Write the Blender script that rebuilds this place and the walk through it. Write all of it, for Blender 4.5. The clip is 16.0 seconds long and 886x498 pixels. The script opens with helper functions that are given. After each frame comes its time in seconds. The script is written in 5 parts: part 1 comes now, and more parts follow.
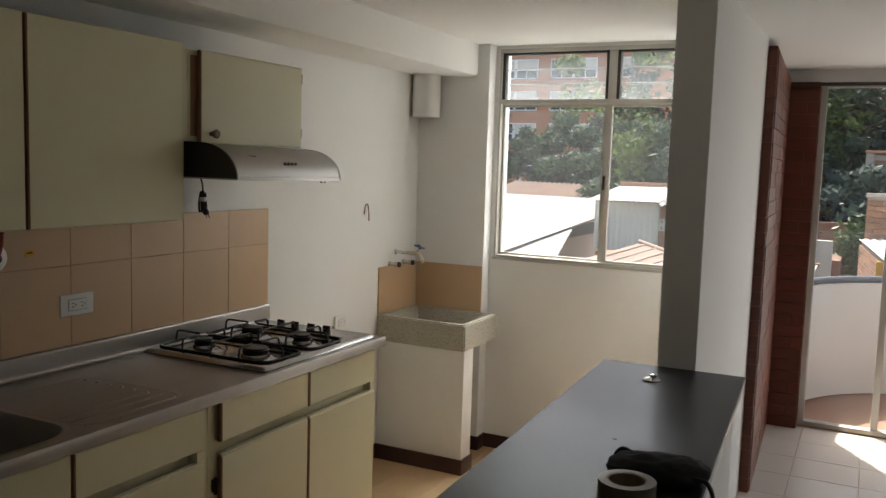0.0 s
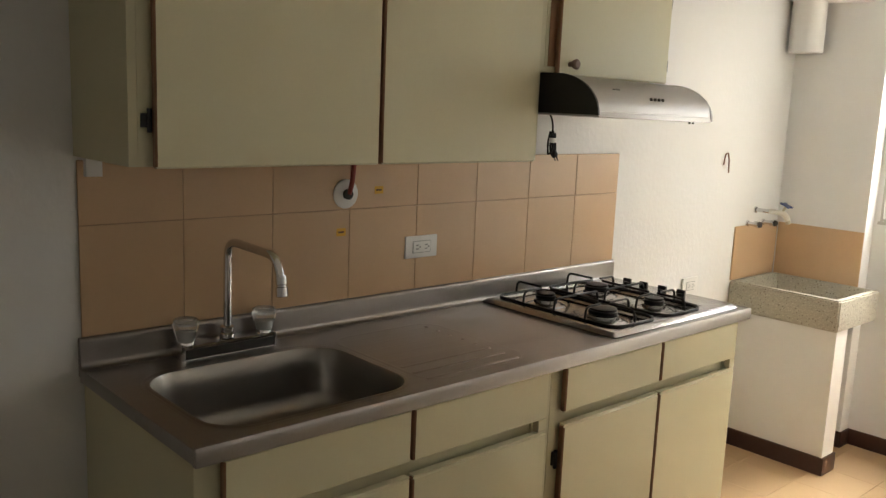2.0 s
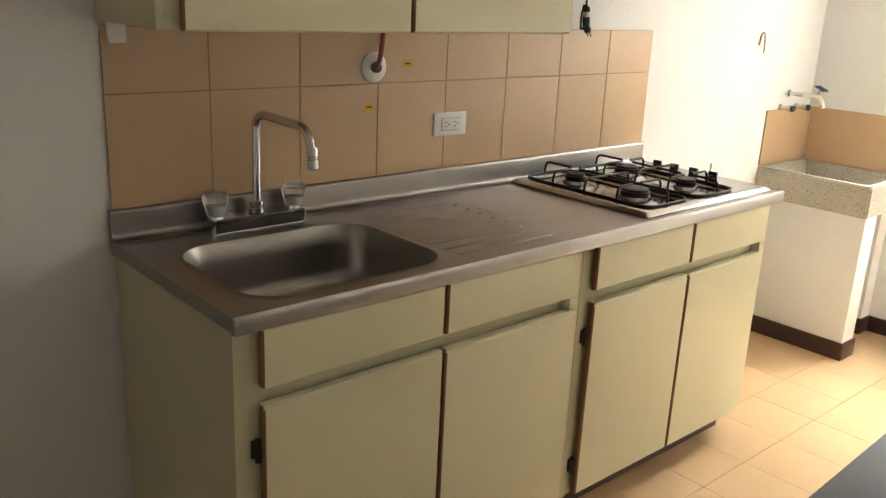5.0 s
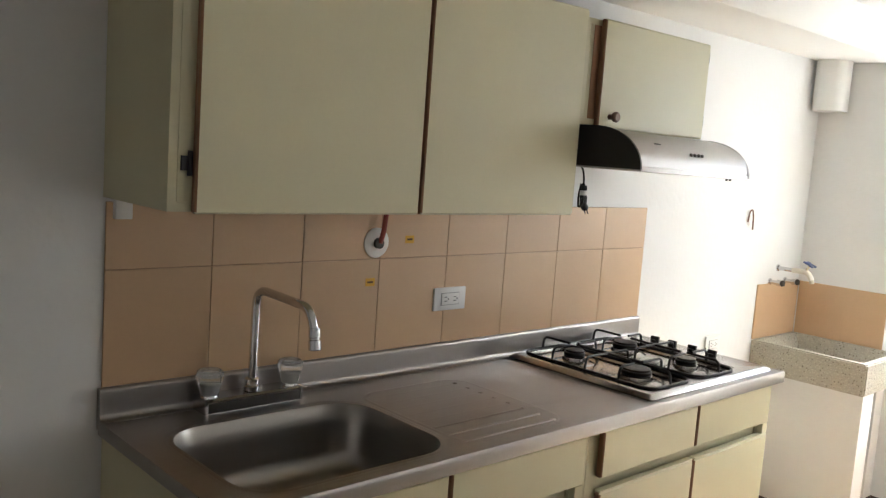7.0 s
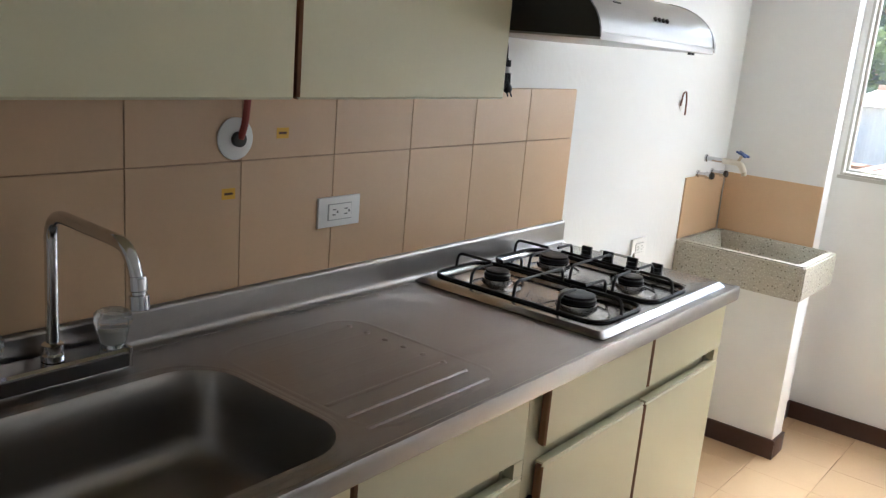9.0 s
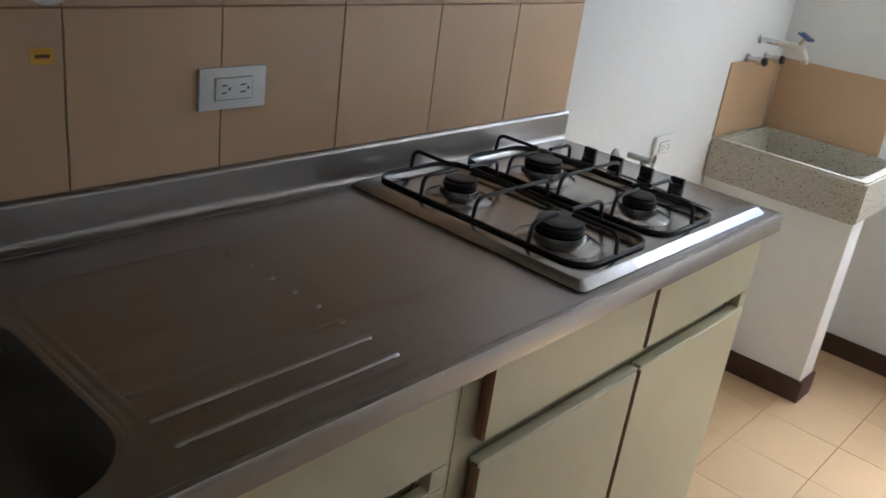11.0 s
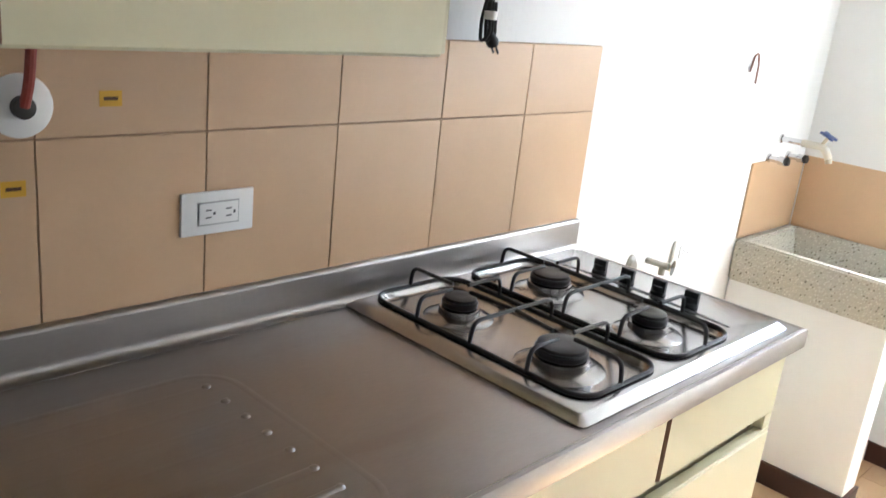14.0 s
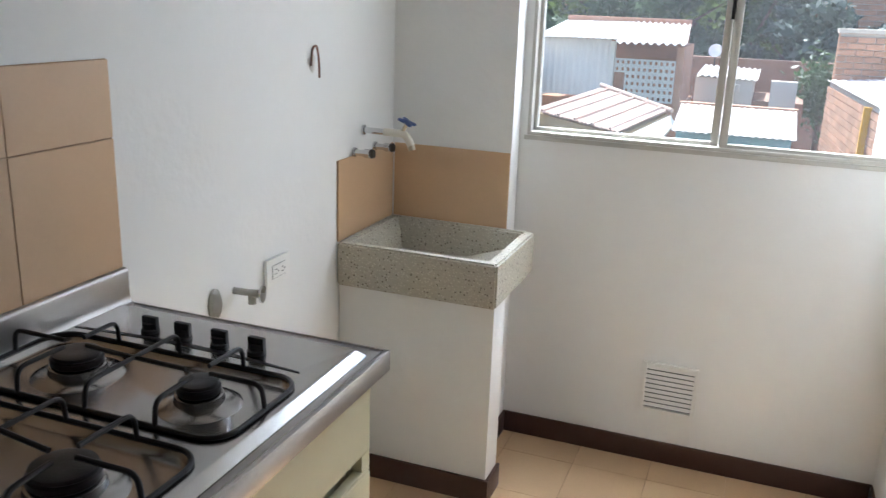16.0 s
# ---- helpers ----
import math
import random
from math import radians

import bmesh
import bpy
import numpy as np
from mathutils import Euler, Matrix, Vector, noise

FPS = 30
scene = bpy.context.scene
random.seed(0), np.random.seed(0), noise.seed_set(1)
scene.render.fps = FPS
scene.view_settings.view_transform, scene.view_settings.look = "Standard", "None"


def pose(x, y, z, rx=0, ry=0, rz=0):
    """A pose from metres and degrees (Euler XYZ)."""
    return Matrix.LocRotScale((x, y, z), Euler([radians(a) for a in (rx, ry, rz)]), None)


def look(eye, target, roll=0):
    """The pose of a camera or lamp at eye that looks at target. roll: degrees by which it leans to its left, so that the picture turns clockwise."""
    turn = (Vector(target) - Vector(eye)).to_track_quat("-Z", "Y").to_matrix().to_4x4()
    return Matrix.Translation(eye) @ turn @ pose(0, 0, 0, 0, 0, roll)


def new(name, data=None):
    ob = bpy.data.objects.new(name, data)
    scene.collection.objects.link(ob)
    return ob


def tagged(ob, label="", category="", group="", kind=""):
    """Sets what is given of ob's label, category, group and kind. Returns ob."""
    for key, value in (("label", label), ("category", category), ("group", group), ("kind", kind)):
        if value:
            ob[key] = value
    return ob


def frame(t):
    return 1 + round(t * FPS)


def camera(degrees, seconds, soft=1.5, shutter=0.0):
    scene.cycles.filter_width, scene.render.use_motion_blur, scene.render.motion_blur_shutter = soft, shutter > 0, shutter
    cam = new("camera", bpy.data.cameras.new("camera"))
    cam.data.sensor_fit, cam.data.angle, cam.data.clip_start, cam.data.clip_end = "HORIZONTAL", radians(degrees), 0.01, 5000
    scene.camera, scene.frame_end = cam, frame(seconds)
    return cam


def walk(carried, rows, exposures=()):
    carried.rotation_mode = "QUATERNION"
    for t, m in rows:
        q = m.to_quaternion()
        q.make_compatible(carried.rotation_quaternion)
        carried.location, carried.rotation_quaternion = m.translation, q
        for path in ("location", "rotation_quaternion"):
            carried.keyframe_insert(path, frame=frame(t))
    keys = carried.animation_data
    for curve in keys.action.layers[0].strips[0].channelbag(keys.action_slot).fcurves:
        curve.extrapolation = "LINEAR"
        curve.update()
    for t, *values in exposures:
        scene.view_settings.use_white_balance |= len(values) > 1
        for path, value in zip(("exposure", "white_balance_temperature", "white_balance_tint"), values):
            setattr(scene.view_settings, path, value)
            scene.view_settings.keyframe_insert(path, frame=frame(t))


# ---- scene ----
cam = camera(55.1, 16.0, 1.3, 0.12)
PATH = [
    (0, (2.305, -0.921, 1.605), (1.416, 0.859, 1.403), 1.8),
    (0.5, (2.133, -0.857, 1.587), (1.083, 0.835, 1.399), 2.5),
    (1, (2.049, -0.803, 1.583), (0.816, 0.761, 1.393), 3.1),
    (1.5, (2.024, -0.745, 1.577), (0.646, 0.685, 1.34), 2.9),
    (2, (1.986, -0.705, 1.546), (0.529, 0.623, 1.21), 2.4),
    (2.5, (1.942, -0.699, 1.515), (0.481, 0.587, 1.056), 2.2),
    (3, (1.935, -0.716, 1.486), (0.509, 0.556, 0.896), 2.2),
    (3.2, (1.941, -0.72, 1.476), (0.526, 0.544, 0.845), 2.1),
    (5.3, (1.927, -0.723, 1.502), (0.498, 0.562, 0.95), 3.1),
    (5.5, (1.925, -0.722, 1.521), (0.477, 0.573, 1.044), 3.4),
    (6, (1.917, -0.724, 1.548), (0.437, 0.589, 1.257), 3.7),
    (6.5, (1.893, -0.73, 1.561), (0.413, 0.598, 1.348), 4.0),
    (7, (1.847, -0.731, 1.55), (0.387, 0.615, 1.318), 4.1),
    (7.5, (1.758, -0.659, 1.532), (0.28, 0.658, 1.249), 4.0),
    (8, (1.624, -0.492, 1.522), (0.132, 0.795, 1.179), 3.3),
    (8.5, (1.496, -0.397, 1.506), (0.122, 1.0, 1.103), 2.9),
    (8.7, (1.44, -0.374, 1.509), (0.167, 1.108, 1.08), 3.5),
    (10.8, (1.199, 0.161, 1.472), (0.09, 1.67, 0.769), 7.0),
    (11, (1.17, 0.2, 1.452), (-0.009, 1.614, 0.67), 7.9),
    (11.5, (1.182, 0.214, 1.432), (-0.28, 1.209, 0.498), 7.1),
    (12, (1.195, 0.209, 1.432), (-0.477, 0.658, 0.43), 4.6),
    (12.5, (1.207, 0.196, 1.423), (-0.487, 0.708, 0.491), 6.6),
    (13, (1.219, 0.252, 1.431), (-0.368, 1.092, 0.549), 8.0),
    (13.5, (1.208, 0.271, 1.434), (-0.204, 1.386, 0.56), 7.2),
    (14, (1.158, 0.31, 1.493), (-0.148, 1.7, 0.892), 6.3),
    (14.5, (1.14, 0.309, 1.548), (-0.044, 1.88, 1.188), 5.8),
    (15, (1.13, 0.344, 1.542), (0.121, 2.035, 1.196), 5.1),
    (15.5, (1.149, 0.501, 1.527), (0.267, 2.24, 1.079), 3.5),
    (16, (1.184, 0.687, 1.517), (0.516, 2.486, 0.953), 2.1),
]
walk(cam, [(t, look(eye, target, roll)) for t, eye, target, roll in PATH], exposures=((0, 0.76, 6700, 10), (0.5, 0.84, 6700, 10), (1.0, 1.05, 6700, 10), (1.5, 1.37, 6900, 10), (2.0, 1.82, 7050, 10), (3, 2.26, 7050, 10), (5.5, 2.47, 7150, 10), (6.0, 2.46, 7000, 10), (6.5, 2.38, 6450, 10), (7, 2.33, 6200, 10), (8.5, 2.2, 5850, 10), (11, 1.42, 5600, 10), (11.5, 2.02, 5650, 10), (12, 3.1, 5750, 10), (12.5, 3.77, 5800, 10), (13, 3.85, 5600, 10), (13.5, 3.75, 5450, 10), (14, 2.85, 5650, 10), (14.5, 2.2, 5650, 10), (15, 1.87, 5600, 10), (16, 1.36, 5600, 10)))

# ---- world and sun ----
SUN_TO = Vector((-0.39, 0.655, 1.09)).normalized()
world = bpy.data.worlds.new("sky_world")
scene.world = world
world.use_nodes = True
wn = world.node_tree
sky = wn.nodes.new("ShaderNodeTexSky")
sky.sky_type = "NISHITA"
sky.sun_disc = False
sky.sun_elevation = math.asin(SUN_TO.z)
sky.sun_rotation = math.atan2(SUN_TO.x, SUN_TO.y)
sky.dust_density = 3.0
wn.nodes["Background"].inputs["Strength"].default_value = 0.15
wn.links.new(sky.outputs[0], wn.nodes["Background"].inputs["Color"])
sun_data = bpy.data.lights.new("sun", "SUN")
sun_data.energy, sun_data.angle, sun_data.color = 4.6, radians(0.53), (1.0, 0.95, 0.87)
sun = new("sun", sun_data)
sun.matrix_world = look(SUN_TO * 40, (0, 0, 0))


def daylight(name, eye, target, sx, sy, watts):
    """An added area lamp that strengthens the sky light through an opening."""
    d = bpy.data.lights.new(name, "AREA")
    d.shape, d.size, d.size_y, d.energy, d.color = "RECTANGLE", sx, sy, watts, (0.95, 0.98, 1.0)
    new(name, d).matrix_world = look(eye, target)


# the first hangs unseen outside, above the window head, to brighten the kitchen
daylight("window_sky_boost", (0.72, 4.10, 2.85), (0.90, 2.3, 0.4), 1.2, 1.1, 40.0)
daylight("balcony_sky_boost", (3.15, 4.86, 1.06), (3.15, 0.0, 1.0), 1.0, 1.9, 7.5)


# ---- materials ----
def mat(name, color, rough=0.5, metal=0.0, var=0.12, scale=3.0, grain=60.0, grain_amt=0.06, bump=0.05, rand=0.0,
        stretch=(1, 1, 1), spec=0.5, coat=0.0, trans=0.0, rough_var=0.1, bump_scale=None, stain=None):
    """A principled surface with variation at two scales, a fine relief and, with rand, a shade that differs from piece to piece."""
    m = bpy.data.materials.new(name)
    m.use_nodes = True
    nt = m.node_tree
    N, L = nt.nodes, nt.links
    b = N["Principled BSDF"]
    b.inputs["Metallic"].default_value = metal
    b.inputs["Specular IOR Level"].default_value = spec
    b.inputs["Coat Weight"].default_value = coat
    b.inputs["Transmission Weight"].default_value = trans
    tc = N.new("ShaderNodeTexCoord")
    mp = N.new("ShaderNodeMapping")
    mp.inputs["Scale"].default_value = stretch
    L.new(tc.outputs["Object"], mp.inputs["Vector"])

    def noise_node(sc, detail=4.0):
        n = N.new("ShaderNodeTexNoise")
        n.inputs["Scale"].default_value = sc
        n.inputs["Detail"].default_value = detail
        L.new(mp.outputs[0], n.inputs["Vector"])
        return n.outputs["Fac"]

    def math_node(op, a, c):
        n = N.new("ShaderNodeMath")
        n.operation = op
        for i, v in enumerate((a, c)):
            if isinstance(v, (int, float)):
                n.inputs[i].default_value = v
            else:
                L.new(v, n.inputs[i])
        return n.outputs[0]

    large, fine = noise_node(scale), noise_node(grain, 6.0)
    val = math_node("ADD", math_node("MULTIPLY", math_node("SUBTRACT", large, 0.5), 2 * var), 1.0)
    val = math_node("ADD", val, math_node("MULTIPLY", math_node("SUBTRACT", fine, 0.5), 2 * grain_amt))
    if rand:
        oi = N.new("ShaderNodeObjectInfo")
        val = math_node("ADD", val, math_node("MULTIPLY", math_node("SUBTRACT", oi.outputs["Random"], 0.5), 2 * rand))
    hsv = N.new("ShaderNodeHueSaturation")
    hsv.inputs["Color"].default_value = (*color, 1)
    L.new(val, hsv.inputs["Value"])
    out = hsv.outputs[0]
    if stain:
        mx = N.new("ShaderNodeMix")
        mx.data_type = "RGBA"
        rp = N.new("ShaderNodeValToRGB")
        rp.color_ramp.elements[0].position, rp.color_ramp.elements[1].position = 0.55, 0.72
        L.new(noise_node(scale * 2.3, 8.0), rp.inputs[0])
        L.new(math_node("MULTIPLY", rp.outputs[0], stain[3]), mx.inputs["Factor"])
        L.new(out, mx.inputs["A"])
        mx.inputs["B"].default_value = (*stain[:3], 1)
        out = mx.outputs["Result"]
    L.new(out, b.inputs["Base Color"])
    L.new(math_node("ADD", math_node("MULTIPLY", math_node("SUBTRACT", large, 0.5), 2 * rough_var), rough), b.inputs["Roughness"])
    if bump:
        bp = N.new("ShaderNodeBump")
        bp.inputs["Strength"].default_value = bump
        bp.inputs["Distance"].default_value = 0.01
        L.new(noise_node(bump_scale or grain, 6.0), bp.inputs["Height"])
        L.new(bp.outputs[0], b.inputs["Normal"])
    return m


def speckled(name, base, dark, light):
    """Cast granite: chips of two colours in a cement ground."""
    m = mat(name, base, rough=0.75, var=0.12, scale=6, grain=90, grain_amt=0.12, bump=0.35, bump_scale=120)
    N, L = m.node_tree.nodes, m.node_tree.links
    b = N["Principled BSDF"]
    src = b.inputs["Base Color"].links[0].from_socket
    tc = N.new("ShaderNodeTexCoord")
    for sc, col, lo, hi in ((130.0, light, 0.20, 0.36), (72.0, dark, 0.12, 0.26)):
        v = N.new("ShaderNodeTexVoronoi")
        v.inputs["Scale"].default_value = sc
        L.new(tc.outputs["Object"], v.inputs["Vector"])
        rp = N.new("ShaderNodeValToRGB")
        rp.color_ramp.elements[0].position, rp.color_ramp.elements[1].position = lo, hi
        rp.color_ramp.elements[0].color, rp.color_ramp.elements[1].color = (1, 1, 1, 1), (0, 0, 0, 1)
        L.new(v.outputs["Distance"], rp.inputs[0])
        mx = N.new("ShaderNodeMix")
        mx.data_type = "RGBA"
        L.new(rp.outputs[0], mx.inputs["Factor"])
        L.new(src, mx.inputs["A"])
        mx.inputs["B"].default_value = (*col, 1)
        src = mx.outputs["Result"]
    L.new(src, b.inputs["Base Color"])
    return m


PAINT = mat("wall_paint", (0.80, 0.795, 0.775), rough=0.75, var=0.03, scale=1.2, grain=25, grain_amt=0.012, bump=0.12, bump_scale=45)
CEIL = mat("ceiling_paint", (0.84, 0.835, 0.81), rough=0.85, var=0.03, scale=1.0, grain=30, grain_amt=0.012, bump=0.15, bump_scale=55)
CREAM = mat("cream_laminate", (0.65, 0.61, 0.41), rough=0.42, var=0.04, scale=2.0, grain=140, grain_amt=0.02, bump=0.02)
CREAM_IN = mat("cream_carcass", (0.59, 0.55, 0.365), rough=0.5, var=0.05, scale=3.0, grain=90, grain_amt=0.02, bump=0.02)
EDGE = mat("brown_edge_wood", (0.27, 0.135, 0.065), rough=0.55, var=0.25, scale=8, grain=80, grain_amt=0.15, stretch=(1, 1, 0.15))
TILE = mat("tan_wall_tile", (0.60, 0.40, 0.235), rough=0.34, var=0.05, scale=7, grain=120, grain_amt=0.03, bump=0.0, rand=0.035, rough_var=0.03)
GROUT = mat("brown_grout", (0.43, 0.285, 0.172), rough=0.9, var=0.25, scale=9, grain=120, grain_amt=0.2, bump=0.3)
FLOOR = mat("beige_floor_tile", (0.58, 0.395, 0.225), rough=0.21, var=0.06, scale=5, grain=90, grain_amt=0.04, bump=0.0, rand=0.012, rough_var=0.03)
FGROUT = mat("floor_grout", (0.57, 0.39, 0.222), rough=0.6, var=0.2, scale=9, grain=120, grain_amt=0.2, bump=0.2)
LFLOOR = mat("pale_floor_tile", (0.62, 0.57, 0.52), rough=0.20, var=0.05, scale=4, grain=90, grain_amt=0.03, bump=0.0, rand=0.02, rough_var=0.03)
SKIRT = mat("dark_brown_skirting", (0.055, 0.022, 0.016), rough=0.35, var=0.2, scale=6, grain=60, grain_amt=0.12)
STEEL = mat("brushed_steel", (0.335, 0.313, 0.297), rough=0.31, metal=1.0, var=0.08, scale=5, grain=220, grain_amt=0.05, bump=0.03, stretch=(1, 0.25, 1), rough_var=0.06, stain=(0.285, 0.255, 0.235, 0.55))
BOWL = mat("sink_bowl_steel", (0.31, 0.29, 0.265), rough=0.31, metal=1.0, var=0.05, scale=5, grain=200, grain_amt=0.03, bump=0.0, rough_var=0.03)
HOBST = mat("hob_steel", (0.37, 0.355, 0.345), rough=0.24, metal=1.0, var=0.05, scale=6, grain=240, grain_amt=0.04, bump=0.02, stretch=(0.1, 1, 1), rough_var=0.02)
HOODST = mat("hood_steel", (0.38, 0.365, 0.355), rough=0.33, metal=1.0, var=0.05, scale=6, grain=240, grain_amt=0.05, bump=0.02, stretch=(1, 0.06, 1), rough_var=0.03)
CHROME = mat("chrome", (0.66, 0.66, 0.67), rough=0.07, metal=1.0, var=0.03, grain_amt=0.01, bump=0.0, rough_var=0.04)
ACRYL = mat("clear_acrylic", (0.95, 0.95, 0.94), rough=0.08, trans=0.85, var=0.02, grain_amt=0.01, bump=0.0, rough_var=0.04)
MILK = mat("milky_plastic", (0.62, 0.60, 0.55), rough=0.45, var=0.05, scale=30, grain_amt=0.03, bump=0.0)
BLACK = mat("black_enamel", (0.011, 0.009, 0.009), spec=0.35, rough=0.42, var=0.3, scale=20, grain=200, grain_amt=0.2, bump=0.06)
BPLAST = mat("black_plastic", (0.014, 0.013, 0.014), rough=0.5, var=0.2, scale=12, grain=200, grain_amt=0.2, bump=0.04)
FABRIC = mat("black_fabric", (0.010, 0.010, 0.011), rough=0.85, var=0.3, scale=20, grain=400, grain_amt=0.3, bump=0.4)
WPLAST = mat("white_plastic", (0.80, 0.79, 0.76), rough=0.35, var=0.02, grain_amt=0.01, bump=0.01)
GREYPL = mat("grey_slot", (0.10, 0.10, 0.10), rough=0.6, var=0.1, grain_amt=0.05, bump=0.0)
PVC = mat("cream_pvc", (0.70, 0.66, 0.56), rough=0.4, var=0.05, scale=10, grain_amt=0.03, bump=0.02)
GRANITE = speckled("cast_granite", (0.46, 0.43, 0.35), (0.14, 0.12, 0.095), (0.62, 0.59, 0.51))
BARTOP = mat("black_laminate", (0.016, 0.018, 0.022), rough=0.34, var=0.15, scale=4, grain=300, grain_amt=0.15, bump=0.02, rough_var=0.03, spec=0.3)
BRICK = mat("varnished_red_brick", (0.135, 0.036, 0.019), rough=0.45, var=0.25, scale=14, grain=90, grain_amt=0.2, bump=0.35, rand=0.14)
MORTAR = mat("brick_mortar", (0.15, 0.050, 0.03), rough=0.9, var=0.25, scale=14, grain=120, grain_amt=0.2, bump=0.4)
ALU = mat("ivory_window_frame", (0.52, 0.50, 0.45), rough=0.45, var=0.08, scale=10, grain=120, grain_amt=0.04, bump=0.03)
DARKMET = mat("dark_metal", (0.06, 0.055, 0.05), rough=0.45, metal=0.6, var=0.15, grain_amt=0.1, bump=0.03)
COPPER = mat("copper_pipe", (0.22, 0.12, 0.085), rough=0.4, metal=0.9, var=0.2, scale=20, grain_amt=0.1, bump=0.03)
REDCABLE = mat("red_pipe", (0.30, 0.05, 0.035), rough=0.5, var=0.15, grain_amt=0.05, bump=0.02)
YELLOW = mat("yellow_sticker", (0.72, 0.40, 0.03), rough=0.5, var=0.05, grain_amt=0.03, bump=0.0)
BROWN = mat("brown_print", (0.10, 0.05, 0.02), rough=0.6, var=0.1, grain_amt=0.05, bump=0.0)
RIM = mat("grey_rim", (0.36, 0.36, 0.35), rough=0.5, var=0.05, grain_amt=0.03, bump=0.0)
BRASS = mat("brass_valve", (0.50, 0.44, 0.32), rough=0.3, metal=0.9, var=0.1, grain_amt=0.05, bump=0.02)
NICKEL = mat("dull_nickel", (0.33, 0.32, 0.29), rough=0.35, metal=0.9, var=0.1, grain_amt=0.05, bump=0.02)
BLUE = mat("blue_handle", (0.03, 0.06, 0.20), rough=0.4, var=0.1, grain_amt=0.05, bump=0.0)
KNOBW = mat("turned_wood_knob", (0.20, 0.12, 0.085), rough=0.4, var=0.2, scale=20, grain_amt=0.1, bump=0.03)
TAPE = mat("packing_tape", (0.15, 0.125, 0.08), rough=0.5, var=0.05, grain_amt=0.03, bump=0.0, spec=0.4)
CARD = mat("cardboard_core", (0.20, 0.15, 0.09), rough=0.85, var=0.1, grain_amt=0.08, bump=0.1)
GLASS = bpy.data.materials.new("clear_glass")
GLASS.use_nodes = True
gp = GLASS.node_tree.nodes["Principled BSDF"]
gp.inputs["Base Color"].default_value = (0.95, 0.97, 0.96, 1)
gp.inputs["Transmission Weight"].default_value, gp.inputs["Roughness"].default_value, gp.inputs["IOR"].default_value = 1.0, 0.0, 1.1
# a film of dust on the panes, whose pale colour lays haze over the view
gnt = GLASS.node_tree
dust, dmix = gnt.nodes.new("ShaderNodeBsdfTranslucent"), gnt.nodes.new("ShaderNodeMixShader")
dust.inputs["Color"].default_value = (0.85, 0.87, 0.88, 1)
dnoise, dramp = gnt.nodes.new("ShaderNodeTexNoise"), gnt.nodes.new("ShaderNodeMapRange")
dnoise.inputs["Scale"].default_value = 4.0
dramp.inputs["To Min"].default_value, dramp.inputs["To Max"].default_value = 0.006, 0.022
gnt.links.new(dnoise.outputs["Fac"], dramp.inputs["Value"])
gnt.links.new(dramp.outputs[0], dmix.inputs[0])
gnt.links.new(gp.outputs[0], dmix.inputs[1])
gnt.links.new(dust.outputs[0], dmix.inputs[2])
gnt.links.new(dmix.outputs[0], gnt.nodes["Material Output"].inputs["Surface"])
# the louvres carry far more dust, which also paints their milky haze
LGLASS = GLASS.copy()
LGLASS.name = "dusty_louvre_glass"
for n in LGLASS.node_tree.nodes:
    if n.type == "MAP_RANGE":
        n.inputs["To Min"].default_value, n.inputs["To Max"].default_value = 0.03, 0.11


def translucent(m, share):
    """Lets part of the light through thin leaves."""
    nt = m.node_tree
    b = nt.nodes["Principled BSDF"]
    t, mx = nt.nodes.new("ShaderNodeBsdfTranslucent"), nt.nodes.new("ShaderNodeMixShader")
    mx.inputs[0].default_value = share
    nt.links.new(b.inputs["Base Color"].links[0].from_socket, t.inputs["Color"])
    nt.links.new(b.outputs[0], mx.inputs[1])
    nt.links.new(t.outputs[0], mx.inputs[2])
    nt.links.new(mx.outputs[0], nt.nodes["Material Output"].inputs["Surface"])
    return m


# outside
EARTH = mat("dusty_ground", (0.16, 0.14, 0.11), rough=0.95, var=0.3, scale=0.3, grain=6, grain_amt=0.2, bump=0.3)
FIBRE = mat("weathered_fibre_cement", (0.47, 0.455, 0.43), rough=0.85, var=0.15, scale=0.8, grain=12, grain_amt=0.1, bump=0.2, stain=(0.24, 0.23, 0.22, 0.6))
ZINC = mat("grey_zinc_sheet", (0.72, 0.67, 0.59), rough=0.6, metal=0.0, var=0.12, scale=1.5, grain=20, grain_amt=0.08, bump=0.1, stain=(0.54, 0.52, 0.48, 0.4))
CLAY = mat("pale_clay_tile", (0.52, 0.39, 0.31), rough=0.85, var=0.2, scale=2, grain=15, grain_amt=0.15, bump=0.3, rand=0.15, stain=(0.50, 0.43, 0.36, 0.6))
YBRICK = mat("dark_yard_brick", (0.27, 0.165, 0.115), rough=0.95, var=0.4, scale=2.5, grain=14, grain_amt=0.3, bump=0.5)
OBRICK = mat("rough_house_brick", (0.43, 0.235, 0.145), rough=0.9, var=0.35, scale=3, grain=20, grain_amt=0.2, bump=0.4, rand=0.2)
OMORTAR = mat("grey_mortar", (0.52, 0.46, 0.38), rough=0.95, var=0.2, scale=5, grain=30, grain_amt=0.2, bump=0.3)
ORANGE = mat("orange_brick_facade", (0.52, 0.225, 0.115), rough=0.85, var=0.1, scale=0.6, grain=9, grain_amt=0.12, bump=0.2)
CREAMW = mat("cream_outer_wall", (0.66, 0.62, 0.53), rough=0.9, var=0.12, scale=1.5, grain=10, grain_amt=0.08, bump=0.15)
OCHRE = mat("ochre_outer_wall", (0.55, 0.42, 0.24), rough=0.9, var=0.15, scale=2, grain=12, grain_amt=0.1, bump=0.15)
TEAL = mat("teal_painted_wall", (0.22, 0.38, 0.40), rough=0.8, var=0.12, scale=2, grain=12, grain_amt=0.08, bump=0.1)
